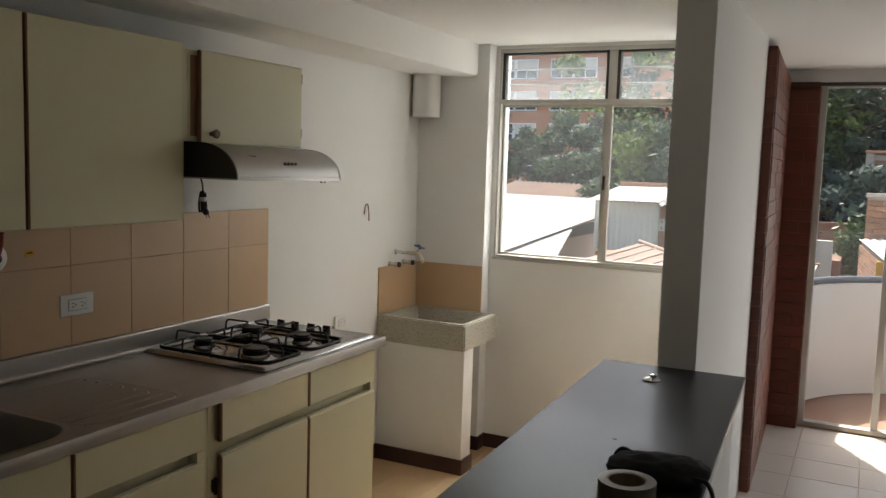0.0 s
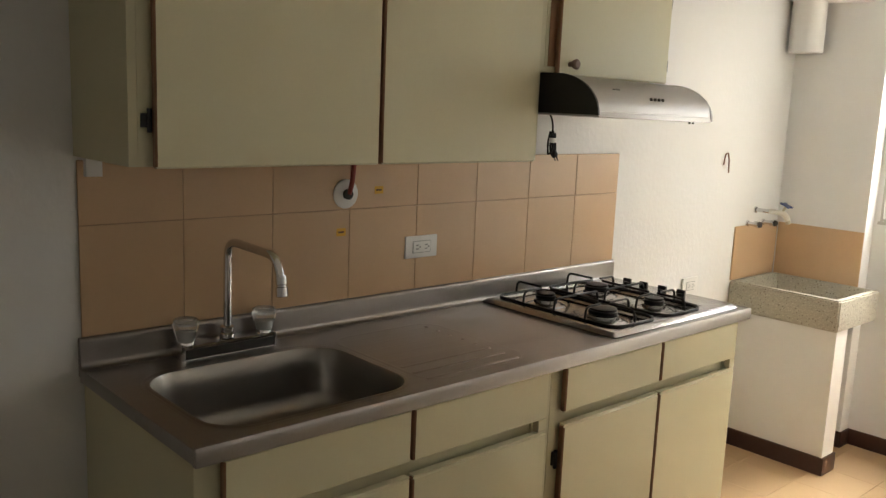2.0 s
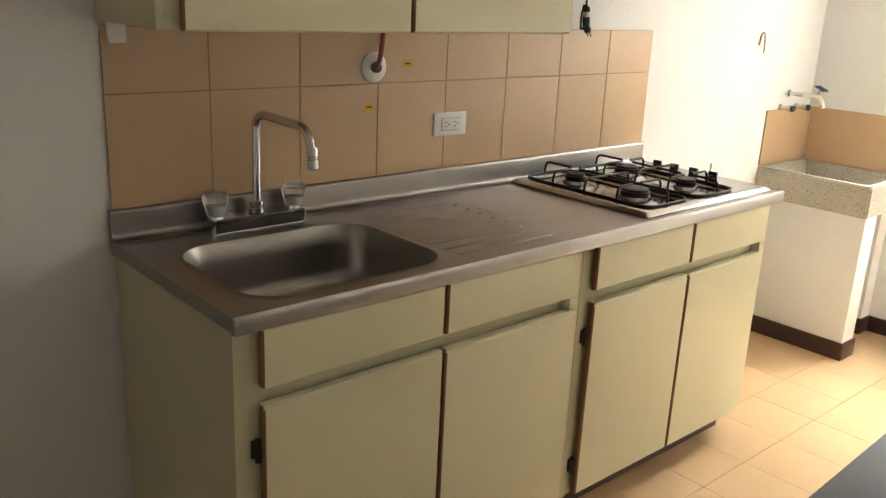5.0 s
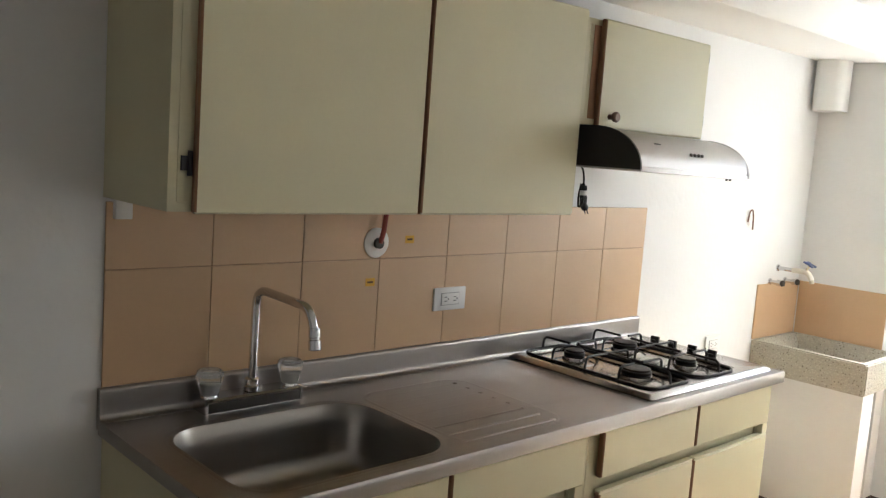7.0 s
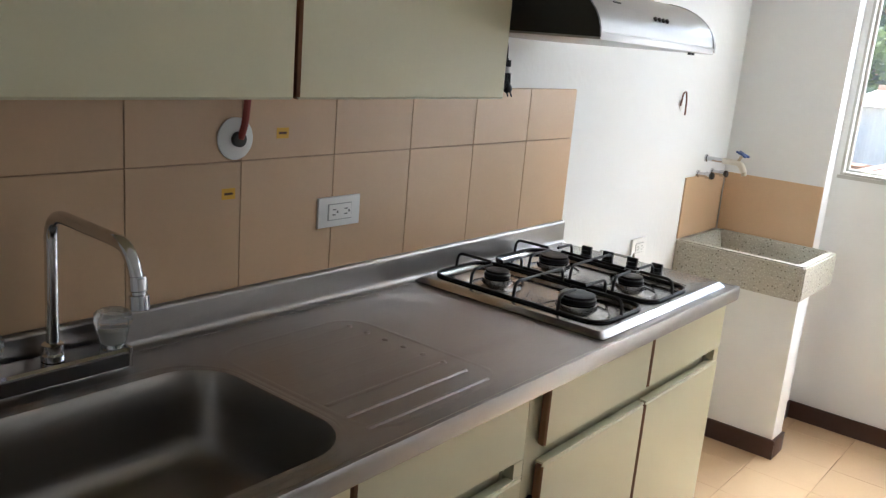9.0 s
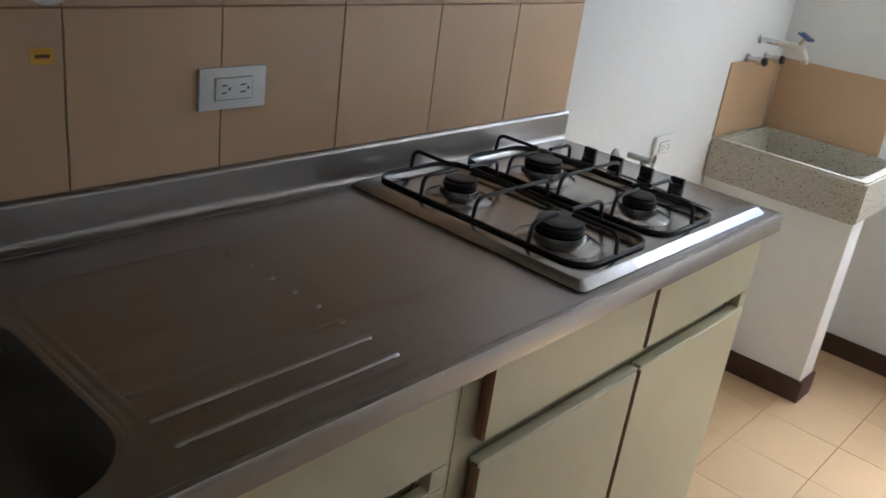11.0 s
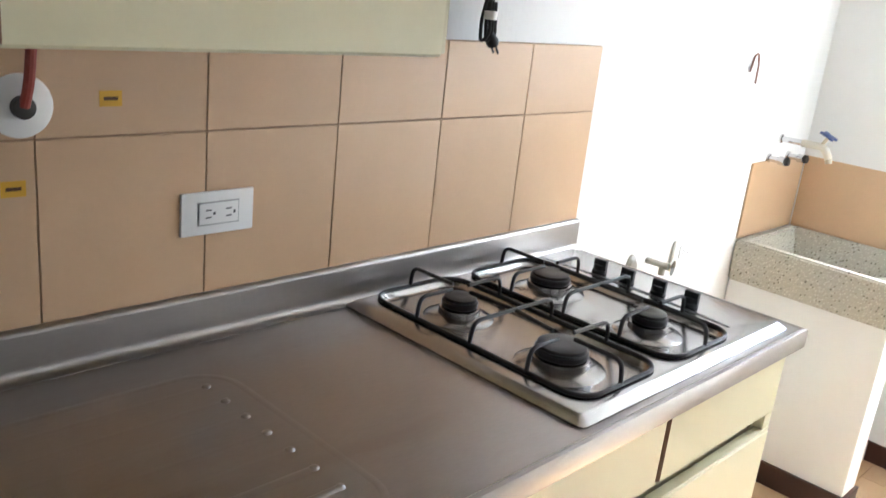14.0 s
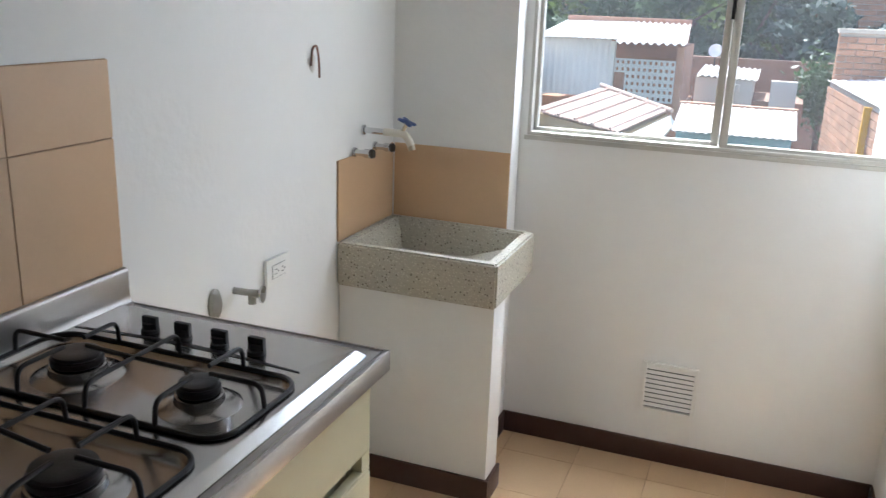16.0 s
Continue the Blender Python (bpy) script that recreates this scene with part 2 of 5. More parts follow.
DARKPANE = mat("dark_far_pane", (0.05, 0.06, 0.08), rough=0.12, var=0.3, scale=0.7, grain_amt=0.1, bump=0.0)
LEAF = translucent(mat("tree_foliage", (0.088, 0.125, 0.075), rough=0.6, var=0.7, scale=0.8, grain=5, grain_amt=0.25, bump=0.0), 0.42)
# yellow-green leaves, their colour also raised to stand in for sunlight on them
LEAF_Y = translucent(mat("sunlit_yellow_green_foliage", (0.155, 0.215, 0.075), rough=0.6, var=0.7, scale=0.8, grain=5, grain_amt=0.25, bump=0.0), 0.5)
LEAF_B = translucent(mat("blue_green_foliage", (0.078, 0.108, 0.085), rough=0.6, var=0.7, scale=0.8, grain=5, grain_amt=0.25, bump=0.0), 0.30)
LEAF_P = translucent(mat("bright_leaf", (0.055, 0.10, 0.035), rough=0.5, var=0.3, scale=3, grain=9, grain_amt=0.2, bump=0.0), 0.35)
BARK = mat("grey_bark", (0.12, 0.09, 0.07), rough=0.95, var=0.3, scale=3, grain=20, grain_amt=0.2, bump=0.5)


# ---- mesh helpers ----
def box(bm, x0, y0, z0, x1, y1, z1, bevel=0.0, seg=2):
    r = bmesh.ops.create_cube(bm, size=1.0)
    vs = r["verts"]
    for v in vs:
        v.co = Vector(((x0 + x1) / 2 + v.co.x * (x1 - x0), (y0 + y1) / 2 + v.co.y * (y1 - y0), (z0 + z1) / 2 + v.co.z * (z1 - z0)))
    if bevel:
        es = list({e for v in vs for e in v.link_edges})
        bmesh.ops.bevel(bm, geom=es, offset=bevel, segments=seg, affect="EDGES", profile=0.7)
    return bm


def bx(*a, bevel=0.0, seg=2):
    return box(bmesh.new(), *a, bevel=bevel, seg=seg)


def loft(bm, rings, cap0=True, cap1=True, closed=True):
    loops = [[bm.verts.new(p) for p in r] for r in rings]
    n = len(loops[0])
    for a, b in zip(loops, loops[1:]):
        for i in range(n if closed else n - 1):
            j = (i + 1) % n
            bm.faces.new((a[i], a[j], b[j], b[i]))
    if cap0:
        bm.faces.new(loops[0][::-1])
    if cap1:
        bm.faces.new(loops[-1])
    return loops


def tube(bm, pts, r, seg=10, cap=True):
    pts = [Vector(p) for p in pts]
    radii = r if isinstance(r, (list, tuple)) else [r] * len(pts)
    rings, prev = [], None
    for i, p in enumerate(pts):
        d = (pts[min(i + 1, len(pts) - 1)] - pts[max(i - 1, 0)]).normalized()
        if prev is None:
            prev = d.orthogonal().normalized()
        prev = (prev - d * prev.dot(d)).normalized()
        q = d.cross(prev)
        rings.append([p + (prev * math.cos(a) + q * math.sin(a)) * radii[i] for a in (2 * math.pi * k / seg for k in range(seg))])
    loft(bm, rings, cap, cap)
    return bm


def bent(pts, r, n=6):
    """A polyline with its corners rounded."""
    pts = [Vector(p) for p in pts]
    out = [pts[0]]
    for a, b, c in zip(pts, pts[1:], pts[2:]):
        k = min(r, (b - a).length * 0.49, (c - b).length * 0.49)
        s, e = b + (a - b).normalized() * k, b + (c - b).normalized() * k
        for i in range(n + 1):
            t = i / n
            out.append(s * (1 - t) ** 2 + b * 2 * t * (1 - t) + e * t * t)
    return out + [pts[-1]]


def lathe(bm, c, profile, seg=24, axis=Vector((0, 0, 1)), lobes=0, depth=0.0):
    """A turned shape: (radius, height) pairs along axis from c."""
    axis = Vector(axis).normalized()
    u = axis.orthogonal().normalized()
    v = axis.cross(u)
    c = Vector(c)
    rings = []
    for r, h in profile:
        ring = []
        for k in range(seg):
            a = 2 * math.pi * k / seg
            rr = max(r, 1e-4) * (1 + depth * math.cos(lobes * a) if lobes else 1)
            ring.append(c + axis * h + (u * math.cos(a) + v * math.sin(a)) * rr)
        rings.append(ring)
    loft(bm, rings)
    return bm


def rrect(cx, cy, hx, hy, r, n=6):
    out = []
    for sx, sy, a0 in ((1, 1, 0), (-1, 1, 90), (-1, -1, 180), (1, -1, 270)):
        for i in range(n + 1):
            a = radians(a0 + 90 * i / n)
            out.append((cx + sx * (hx - r) + r * math.cos(a), cy + sy * (hy - r) + r * math.sin(a)))
    return out


BASE = {}


def finish(name, bm, material, base, smooth=0.6):
    bmesh.ops.recalc_face_normals(bm, faces=bm.faces)
    for v in bm.verts:
        v.co -= base
    me = bpy.data.meshes.new(name)
    bm.to_mesh(me)
    bm.free()
    for m in (material if isinstance(material, (list, tuple)) else (material,)):
        me.materials.append(m)
    if smooth:
        me.shade_smooth()
        me.set_sharp_from_angle(angle=smooth)
    return me


def thing(name, base, label, category, group=""):
    """The Empty at a thing's base, which parents its parts."""
    e = new(name)
    e.location = base
    e.empty_display_size = 0.05
    BASE[e.name] = Vector(base)
    return tagged(e, label, category, group)


def part(name, bm, material, parent, label="", smooth=0.6):
    """Links a bmesh in world metres as one mesh object under a thing or under a part."""
    base = BASE[parent.name]
    ob = new(name, finish(name, bm, material, base, smooth))
    ob.parent = parent
    BASE[ob.name] = base
    if label:
        ob["label"] = label
    return ob


def single(name, bm, material, base, label, category, group="", smooth=0.6):
    base = Vector(base)
    ob = new(name, finish(name, bm, material, base, smooth))
    ob.location = base
    BASE[ob.name] = base
    return tagged(ob, label, category, group)


def structure(name, bm, material, label, category, smooth=0.6):
    ob = new(name, finish(name, bm, material, Vector((0, 0, 0)), smooth))
    BASE[ob.name] = Vector((0, 0, 0))
    return tagged(ob, label, category, kind="structure")


def piece(name, me, parent, m):
    """One of many alike pieces on a shared mesh, under a thing or piece of the setting."""
    ob = new(name, me)
    ob.parent = parent
    ob.matrix_basis = m
    return ob


# ---- the setting: walls, floors, ceiling ----
H = 2.248           # ceiling
WY = 3.43           # inner face of the window wall
wall_west = structure("wall_west", bx(-0.15, -2.8, 0, 0, WY + 0.15, 2.4), PAINT, "off-white painted plaster wall behind the kitchen counter", "wall")
bm = bmesh.new()
box(bm, 0, WY, 0, 1.66, WY + 0.15, 1.095)
box(bm, 0, WY, 2.230, 1.66, WY + 0.15, 2.4)
box(bm, 0, WY, 1.095, 0.450, WY + 0.15, 2.230)
structure("wall_north", bm, PAINT, "off-white painted wall below and round the kitchen window", "wall")
structure("pilaster", bx(0, 3.34, 0, 0.425, WY - 0.002, H, bevel=0.004), PAINT, "shallow off-white pilaster behind the laundry tub", "pilaster")
bm = bmesh.new()
loft(bm, [[(x, y, z) for x, y in ((1.660, 2.135), (1.795, 2.135), (1.818, 3.50), (1.788, 3.505), (1.788, 4.98), (1.660, 4.98))] for z in (0.0, 2.4)])
structure("partition", bm, PAINT, "plastered partition wall between kitchen and living room", "wall")
structure("wall_south", bx(0, -2.95, 0, 4.7, -2.8, 2.4), PAINT, "plain off-white wall closing the room", "wall")
structure("wall_east", bx(4.6, -2.8, 0, 4.75, 5.0, 2.4), PAINT, "plain off-white wall of the living room", "wall")
bm = bmesh.new()
box(bm, 1.790, 4.85, 2.17, 4.6, 5.0, 2.4)
box(bm, 3.72, 4.85, 0, 4.6, 5.0, 2.17)
structure("wall_balcony", bm, PAINT, "off-white wall and lintel round the balcony door", "wall")
bm = bmesh.new()
box(bm, -0.15, -2.95, H, 1.62, WY + 0.15, 2.42)
box(bm, 1.62, -2.95, H, 4.75, 5.0, 2.42)
structure("ceiling", bm, CEIL, "white painted plaster ceiling", "ceiling")
bm = bmesh.new()
loft(bm, [[(0, y, H + 0.002), (0, y, 2.086), (0.318, y, 2.076), (0.346, y, 2.082), (0.356, y, 2.098), (0.356, y, H + 0.002)] for y in (-2.8, 3.339)])
structure("ceiling_beam", bm, CEIL, "white plastered beam along the ceiling over the counter", "beam")
floor = structure("floor", bx(0, -2.8, -0.12, 1.70, WY, -0.006), FGROUT, "beige ceramic tile floor of the kitchen", "floor")
floor_living = structure("floor_living", bx(1.70, -2.8, -0.12, 4.6, 5.0, -0.006), FGROUT, "pale ceramic tile floor of the living room", "floor")


def skirting(name, x0, y0, x1, y1):
    structure(name, bx(x0, y0, 0, x1, y1, 0.078, bevel=0.004), SKIRT, "dark brown ceramic skirting along the wall", "baseboard")


skirting("baseboard", 0.425, WY - 0.010, 1.658, WY)
skirting("baseboard", 0.0, 3.330, 0.425, 3.34)
skirting("baseboard", 0.425, 3.331, 0.434, WY - 0.011)
skirting("baseboard", 0.0, 1.96, 0.010, 2.925)
skirting("baseboard", 0.0, -2.8, 0.010, -0.01)
skirting("baseboard", 1.65, 2.14, 1.66, WY - 0.011)

# kitchen window: fixed frame, louvres above, two sliding sashes below
W0, W1, Z0, Z1, ZT = 0.450, 1.652, 1.095, 2.230, 1.947
win = structure("window_1", bx(W0, WY - 0.003, Z0, W0 + 0.012, WY + 0.060, Z1, bevel=0.003), ALU, "ivory painted window frame with louvres above sliding sashes", "window")
for nm, a in (("window_frame", (W1 - 0.012, WY - 0.003, Z0, W1, WY + 0.060, Z1)), ("window_frame", (W0 + 0.012, WY - 0.003, Z0, W1 - 0.012, WY + 0.060, Z0 + 0.012)),
              ("window_frame", (W0 + 0.012, WY - 0.003, Z1 - 0.02, W1 - 0.012, WY + 0.060, Z1)), ("transom", (W0 + 0.012, WY - 0.006, ZT - 0.012, W1 - 0.012, WY + 0.060, ZT + 0.012)),
              ("mullion", (1.057, WY - 0.003, ZT + 0.012, 1.099, WY + 0.060, Z1 - 0.02)), ("window_sill", (0.44, WY - 0.004, Z0 - 0.016, 1.658, WY + 0.02, Z0 - 0.001))):
    part(nm, bx(*a, bevel=0.003), ALU, win)
LY = WY + 0.030
part("louvre_rail", bx(W0 + 0.012, WY + 0.010, Z1 - 0.030, 1.057, WY + 0.045, Z1 - 0.0205), DARKMET, win, "dark louvre rail")
part("louvre_rail", bx(1.099, WY + 0.010, Z1 - 0.030, W1 - 0.012, WY + 0.045, Z1 - 0.0205), DARKMET, win, "dark louvre rail")
for x0, x1 in ((W0 + 0.012, 1.057), (1.099, W1 - 0.012)):
    for xa, xb in ((x0, x0 + 0.016), (x1 - 0.016, x1)):
        part("louvre_channel", bx(xa, WY + 0.006, ZT + 0.012, xb, WY + 0.048, Z1 - 0.02), DARKMET, win, "dark louvre channel")
    for k in range(3):
        zc = ZT + 0.012 + 0.041 + 0.079 * k
        bm = bx(x0 + 0.016, -0.002, -0.047, x1 - 0.016, 0.002, 0.047)
        bm.transform(Matrix.Translation((0, LY, zc)) @ Matrix.Rotation(radians(-16), 4, "X"))
        p = part("louvre_pane", bm, LGLASS, win, "clear glass louvre blade")
        p.visible_shadow = False
        bm = bx(x0 + 0.016, -0.0035, 0.046, x1 - 0.016, 0.0035, 0.050)
        bm.transform(Matrix.Translation((0, LY, zc)) @ Matrix.Rotation(radians(-16), 4, "X"))
        part("pane_edge", bm, ALU, p)


def sash(x0, x1, y, z0, z1, wl, wr, label):
    s = part("sash", bx(x0, y, z0, x0 + wl, y + 0.022, z1, bevel=0.002), ALU, win, label)
    for a in ((x1 - wr, y, z0, x1, y + 0.022, z1), (x0 + wl, y, z0, x1 - wr, y + 0.022, z0 + 0.012), (x0 + wl, y, z1 - 0.016, x1 - wr, y + 0.022, z1)):
        part("sash_rail", bx(*a, bevel=0.002), ALU, s)
    g = part("pane", bx(x0 + wl, y + 0.009, z0 + 0.012, x1 - wr, y + 0.013, z1 - 0.016), GLASS, s, "clear glass pane")
    g.visible_shadow = False
    return s


sash(W0 + 0.012, 1.056, WY + 0.030, Z0 + 0.012, ZT - 0.012, 0.012, 0.024, "sliding sash on the outer track")
s2 = sash(1.060, W1 - 0.012, WY + 0.004, Z0 + 0.012, ZT - 0.012, 0.024, 0.012, "sliding sash on the inner track")
part("latch", bx(1.050, WY + 0.012, 1.49, 1.064, WY + 0.005, 1.56, bevel=0.004), BPLAST, s2, "black plastic latch")

# ---- brick wall of the living room, bricks laid one by one ----
def brick_bed():
    bm = bmesh.new()
    loft(bm, [[(x, y, z) for x, y in ((1.820, 3.508), (1.858, 3.508), (1.800, 4.798), (1.790, 4.798), (1.790, 3.53))] for z in (0.0, 2.215)])
    return bm


brick_core = structure("wall_brick", brick_bed(), MORTAR, "varnished red brick wall beside the balcony door", "wall")
structure("wall_brick_return", bx(1.790, 4.80, 0.0, 1.985, 4.97, 2.168), MORTAR, "dark red brick return beside the balcony door", "wall")

# ---- balcony: sliding door, curved parapet, slab ----
DX0, DX1, DY = 1.99, 3.72, 4.88
door = structure("door_1", bx(DX0, DY, 0.0, DX0 + 0.035, DY + 0.07, 2.17, bevel=0.003), ALU, "ivory framed glass sliding door to the balcony", "door")
for a in ((DX1 - 0.035, DY, 0, DX1, DY + 0.07, 2.17), (DX0 + 0.035, DY, 0, DX1 - 0.035, DY + 0.07, 0.03), (DX0 + 0.035, DY, 2.14, DX1 - 0.035, DY + 0.07, 2.17),
          (2.41, DY + 0.005, 0.03, 2.45, DY + 0.065, 2.14), (3.08, DY + 0.005, 0.03, 3.12, DY + 0.065, 2.14)):
    part("door_frame", bx(*a, bevel=0.003), ALU, door)
for xa, xb in ((DX0 + 0.035, 2.41), (2.45, 3.08), (3.12, DX1 - 0.035)):
    g = part("pane", bx(xa, DY + 0.03, 0.03, xb, DY + 0.034, 2.14), GLASS, door, "clear glass pane")
    g.visible_shadow = False
structure("balcony_floor", bx(1.62, 5.0, -0.12, 4.4, 6.4, -0.01), mat("terracotta_balcony_tile", (0.38, 0.21, 0.13), rough=0.6, var=0.15, scale=4, bump=0.1), "terracotta tiled balcony floor", "floor")
structure("balcony_slab", bx(1.62, 5.0, 2.2, 4.4, 5.48, 2.42), CEIL, "pale underside of the balcony above", "ceiling")
bm = bmesh.new()
arc = [radians(a) for a in range(0, 181, 6)]
loft(bm, [[(2.95 + r * math.cos(a), 5.16 + 1.0 * r * math.sin(a), z) for r, z in ((1.03, 0), (1.03, 0.825), (1.13, 0.825), (1.13, 0))] for a in arc])
structure("balcony_parapet", bm, PAINT, "white plastered curved balcony parapet", "parapet")
bm = bmesh.new()
tube(bm, [(2.95 + 1.06 * math.cos(a), 5.16 + 1.06 * math.sin(a), 0.850) for a in arc], 0.026)
structure("balcony_coping", bm, mat("grey_coping", (0.12, 0.13, 0.15), rough=0.5), "dark grey rounded coping on the balcony parapet", "coping")
part("curtain_rail", tube(bmesh.new(), [(1.84, 4.77, 2.15), (3.9, 4.77, 2.15)], 0.011), DARKMET, door, "thin dark curtain rail")

# ---- base cabinets ----
FX = 0.600


def front(x0, y0, z0, x1, y1, z1):
    """A laminate front: the upright edges are brown, the rest cream."""
    bm = bx(x0, y0, z0, x1, y1, z1, bevel=0.004, seg=1)
    bm.normal_update()
    for f in bm.faces:
        if abs(f.normal.y) > 0.6:
            f.material_index = 1
    return bm


def base_cabinet(y0, y1, doors, label, hinge_y):
    c = thing("base_cabinet", (0.28, (y0 + y1) / 2, 0), label, "cabinet", "cream kitchen base cabinets")
    part("side_panel", bx(0.012, y0, 0.10, 0.578, y0 + 0.018, 0.871), CREAM_IN, c)
    part("side_panel", bx(0.012, y1 - 0.018, 0.10, 0.578, y1, 0.871), CREAM_IN, c)
    part("bottom_panel", bx(0.012, y0 + 0.018, 0.10, 0.573, y1 - 0.018, 0.12), CREAM_IN, c)
    part("back_panel", bx(0.012, y0 + 0.018, 0.12, 0.024, y1 - 0.018, 0.871), CREAM_IN, c)
    for k in ((y0 + 0.018, 0.045), (y1 - 0.018 - 0.05, 0.05)):
        part("stile", bx(0.558, k[0], 0.12, 0.576, k[0] + k[1], 0.871), CREAM_IN, c)
    part("finger_rail", bx(0.543, y0 + 0.063, 0.660, 0.570, y1 - 0.068, 0.756, bevel=0.002), CREAM_IN, c)
    part("plinth", bx(0.03, y0 + 0.01, 0.0, 0.513, y1 - 0.01, 0.099), SKIRT, c, "dark recessed plinth")
    for a, b in doors:
        part("drawer_front", front(0.579, a, 0.736, FX - 0.001, b, 0.8635), (CREAM, EDGE), c, "cream laminate drawer front with brown edge")
        d = part("door", front(0.579, a, 0.108, FX, b, 0.697), (CREAM, EDGE), c, "cream laminate door with brown edge")
        part("door_lip", bx(0.5792, a + 0.002, 0.6975, FX - 0.001, b - 0.002, 0.7025, bevel=0.002), CREAM, d)
    part("stile_end", bx(0.576, doors[-1][1] - 0.030, 0.7032, FX - 0.003, doors[-1][1], 0.7352), CREAM, c)
    for hz in (0.20, 0.60):
        bm = bmesh.new()
        tube(bm, [(0.583, hinge_y + 0.002, hz - 0.026), (0.583, hinge_y + 0.002, hz + 0.026)], 0.0055, 8)
        box(bm, 0.577, hinge_y - 0.010, hz - 0.016, 0.583, hinge_y + 0.01, hz + 0.022)
        part("hinge", bm, BPLAST, c, "dark metal hinge")
    return c


base_cabinet(-0.030, 0.989, ((0.022, 0.488), (0.496, 0.958)), "cream laminate sink base cabinet with brown-edged fronts", 0.014)
base_cabinet(0.991, 1.955, ((1.030, 1.477), (1.485, 1.925)), "cream laminate base cabinet under the gas hob", 1.020)

# ---- steel worktop with pressed sink ----
CT = 0.90
Y0, Y1 = -0.038, 1.991    # ends of the worktop
top = thing("worktop", (0.29, 1.0, 0.872), "worn brushed stainless steel worktop with pressed drainer", "worktop")
SX, SY, SHX, SHY = 0.357, 0.291, 0.195, 0.252
bm = bmesh.new()
outer = [bm.verts.new((x, y, CT)) for x, y in ((0.020, Y0), (0.590, Y0), (0.590, Y1), (0.020, Y1))]
inner = [bm.verts.new((x, y, CT)) for x, y in rrect(SX, SY, SHX + 0.012, SHY + 0.012, 0.10, 8)]
es = [bm.edges.new((l[i], l[(i + 1) % len(l)])) for l in (outer, inner) for i in range(len(l))]
bmesh.ops.triangle_fill(bm, edges=es, use_beauty=True)
part("deck", bm, STEEL, top)
bm = bmesh.new()
prof = ((0.5905, CT), (0.595, CT + 0.003), (0.602, CT + 0.002), (0.606, CT - 0.006), (0.605, CT - 0.035), (0.5905, CT - 0.036))
loft(bm, [[(x, y, z) for x, z in prof] for y in (Y0, Y1)])
part("front_edge", bm, STEEL, top, "rounded steel front edge")
part("end_edge", bx(0.02, Y1 - 0.001, CT - 0.026, 0.604, Y1 + 0.004, CT + 0.002, bevel=0.0015), STEEL, top)
part("end_edge", bx(0.02, Y0 - 0.004, CT - 0.029, 0.604, Y0 + 0.001, CT + 0.002, bevel=0.0015), STEEL, top)
bm = bmesh.new()
prof = [(0.004, CT - 0.02), (0.004, CT + 0.066)] + [(0.013 - 0.009 * math.cos(radians(a)), CT + 0.066 + 0.009 * math.sin(radians(a))) for a in range(20, 181, 20)] + [(0.022, CT + 0.020)] + [(0.038 - 0.016 * math.cos(radians(a)), CT + 0.017 - 0.016 * math.sin(radians(a))) for a in range(0, 91, 15)] + [(0.038, CT - 0.02)]
loft(bm, [[(x, y, z) for x, z in prof] for y in (Y0 - 0.002, Y1 + 0.002)])
part("upstand", bm, STEEL, top, "low steel upstand against the tiles", 0.9)
bm = bmesh.new()
rings = []
for off, z, r in ((0.014, CT + 0.0012, 0.100), (0.010, CT + 0.0028, 0.098), (0.004, CT + 0.002, 0.094), (0.0, CT - 0.006, 0.09), (-0.006, CT - 0.05, 0.088), (-0.012, CT - 0.11, 0.085), (-0.019, CT - 0.135, 0.080), (-0.034, CT - 0.152, 0.072), (-0.058, CT - 0.160, 0.06)):
    rings.append([(x, y, z) for x, y in rrect(SX, SY, SHX + off, SHY + off, r, 8)])
rings.append([(SX + 0.012 + (x - SX) * 0.20, SY + (y - SY) * 0.20, CT - 0.166) for x, y in rrect(SX, SY, SHX - 0.058, SHY - 0.058, 0.06, 8)])
loft(bm, rings, False, True)
sink = part("sink_bowl", bm, BOWL, top, "deep stainless steel sink bowl")
bm = bmesh.new()
lathe(bm, (SX + 0.016, SY, CT - 0.167), ((0.046, 0.0), (0.047, 0.003), (0.042, 0.004), (0.040, 0.001)), 28)
part("drain", bm, CHROME, sink, "chrome drain ring")
# flat black disc that stands in for the dark inside the drain
part("drain_cup", lathe(bmesh.new(), (SX + 0.016, SY, CT - 0.1658), ((0.0395, 0.0), (0.0395, 0.0012)), 24), BLACK, sink)
# pressed ribs of the drainer and its border
for i in range(8):
    x = 0.174 + 0.0517 * i
    y0 = 0.613 - 0.0055 * i if i < 6 else 0.580
    bm = bmesh.new()
    rr = []
    hs = 0.9 if i > 5 else 0.5 if i == 5 else 0.13
    for off, h in ((0.0060, 0.0002), (0.0043, 0.0018 * hs), (0.0023, 0.0029 * hs), (0.0008, 0.0032 * hs)):
        rr.append([(px, py, CT + h) for px, py in rrect(x, (y0 + 0.895) / 2, off, (0.895 - y0) / 2 + off - 0.0058, off * 0.98, 5)])
    loft(bm, rr, False, True)
    lathe(bm, (x, 0.893, CT), ((0.0070, 0.0), (0.0062, 0.0014), (0.0042, 0.0030), (0.0015, 0.0036)), 14)
    part("drainer_rib", bm, STEEL, top)


def border(cx, cy, hx, hy, r):
    bm = bmesh.new()
    o = rrect(cx, cy, hx, hy, r, 8)
    i1, i2 = rrect(cx, cy, hx - 0.006, hy - 0.006, r - 0.006, 8), rrect(cx, cy, hx - 0.012, hy - 0.012, r - 0.012, 8)
    loft(bm, [[(x, y, CT + 0.0002) for x, y in o], [(x, y, CT + 0.0013) for x, y in i1], [(x, y, CT + 0.0002) for x, y in i2]], False, False)
    part("pressed_border", bm, STEEL, top)


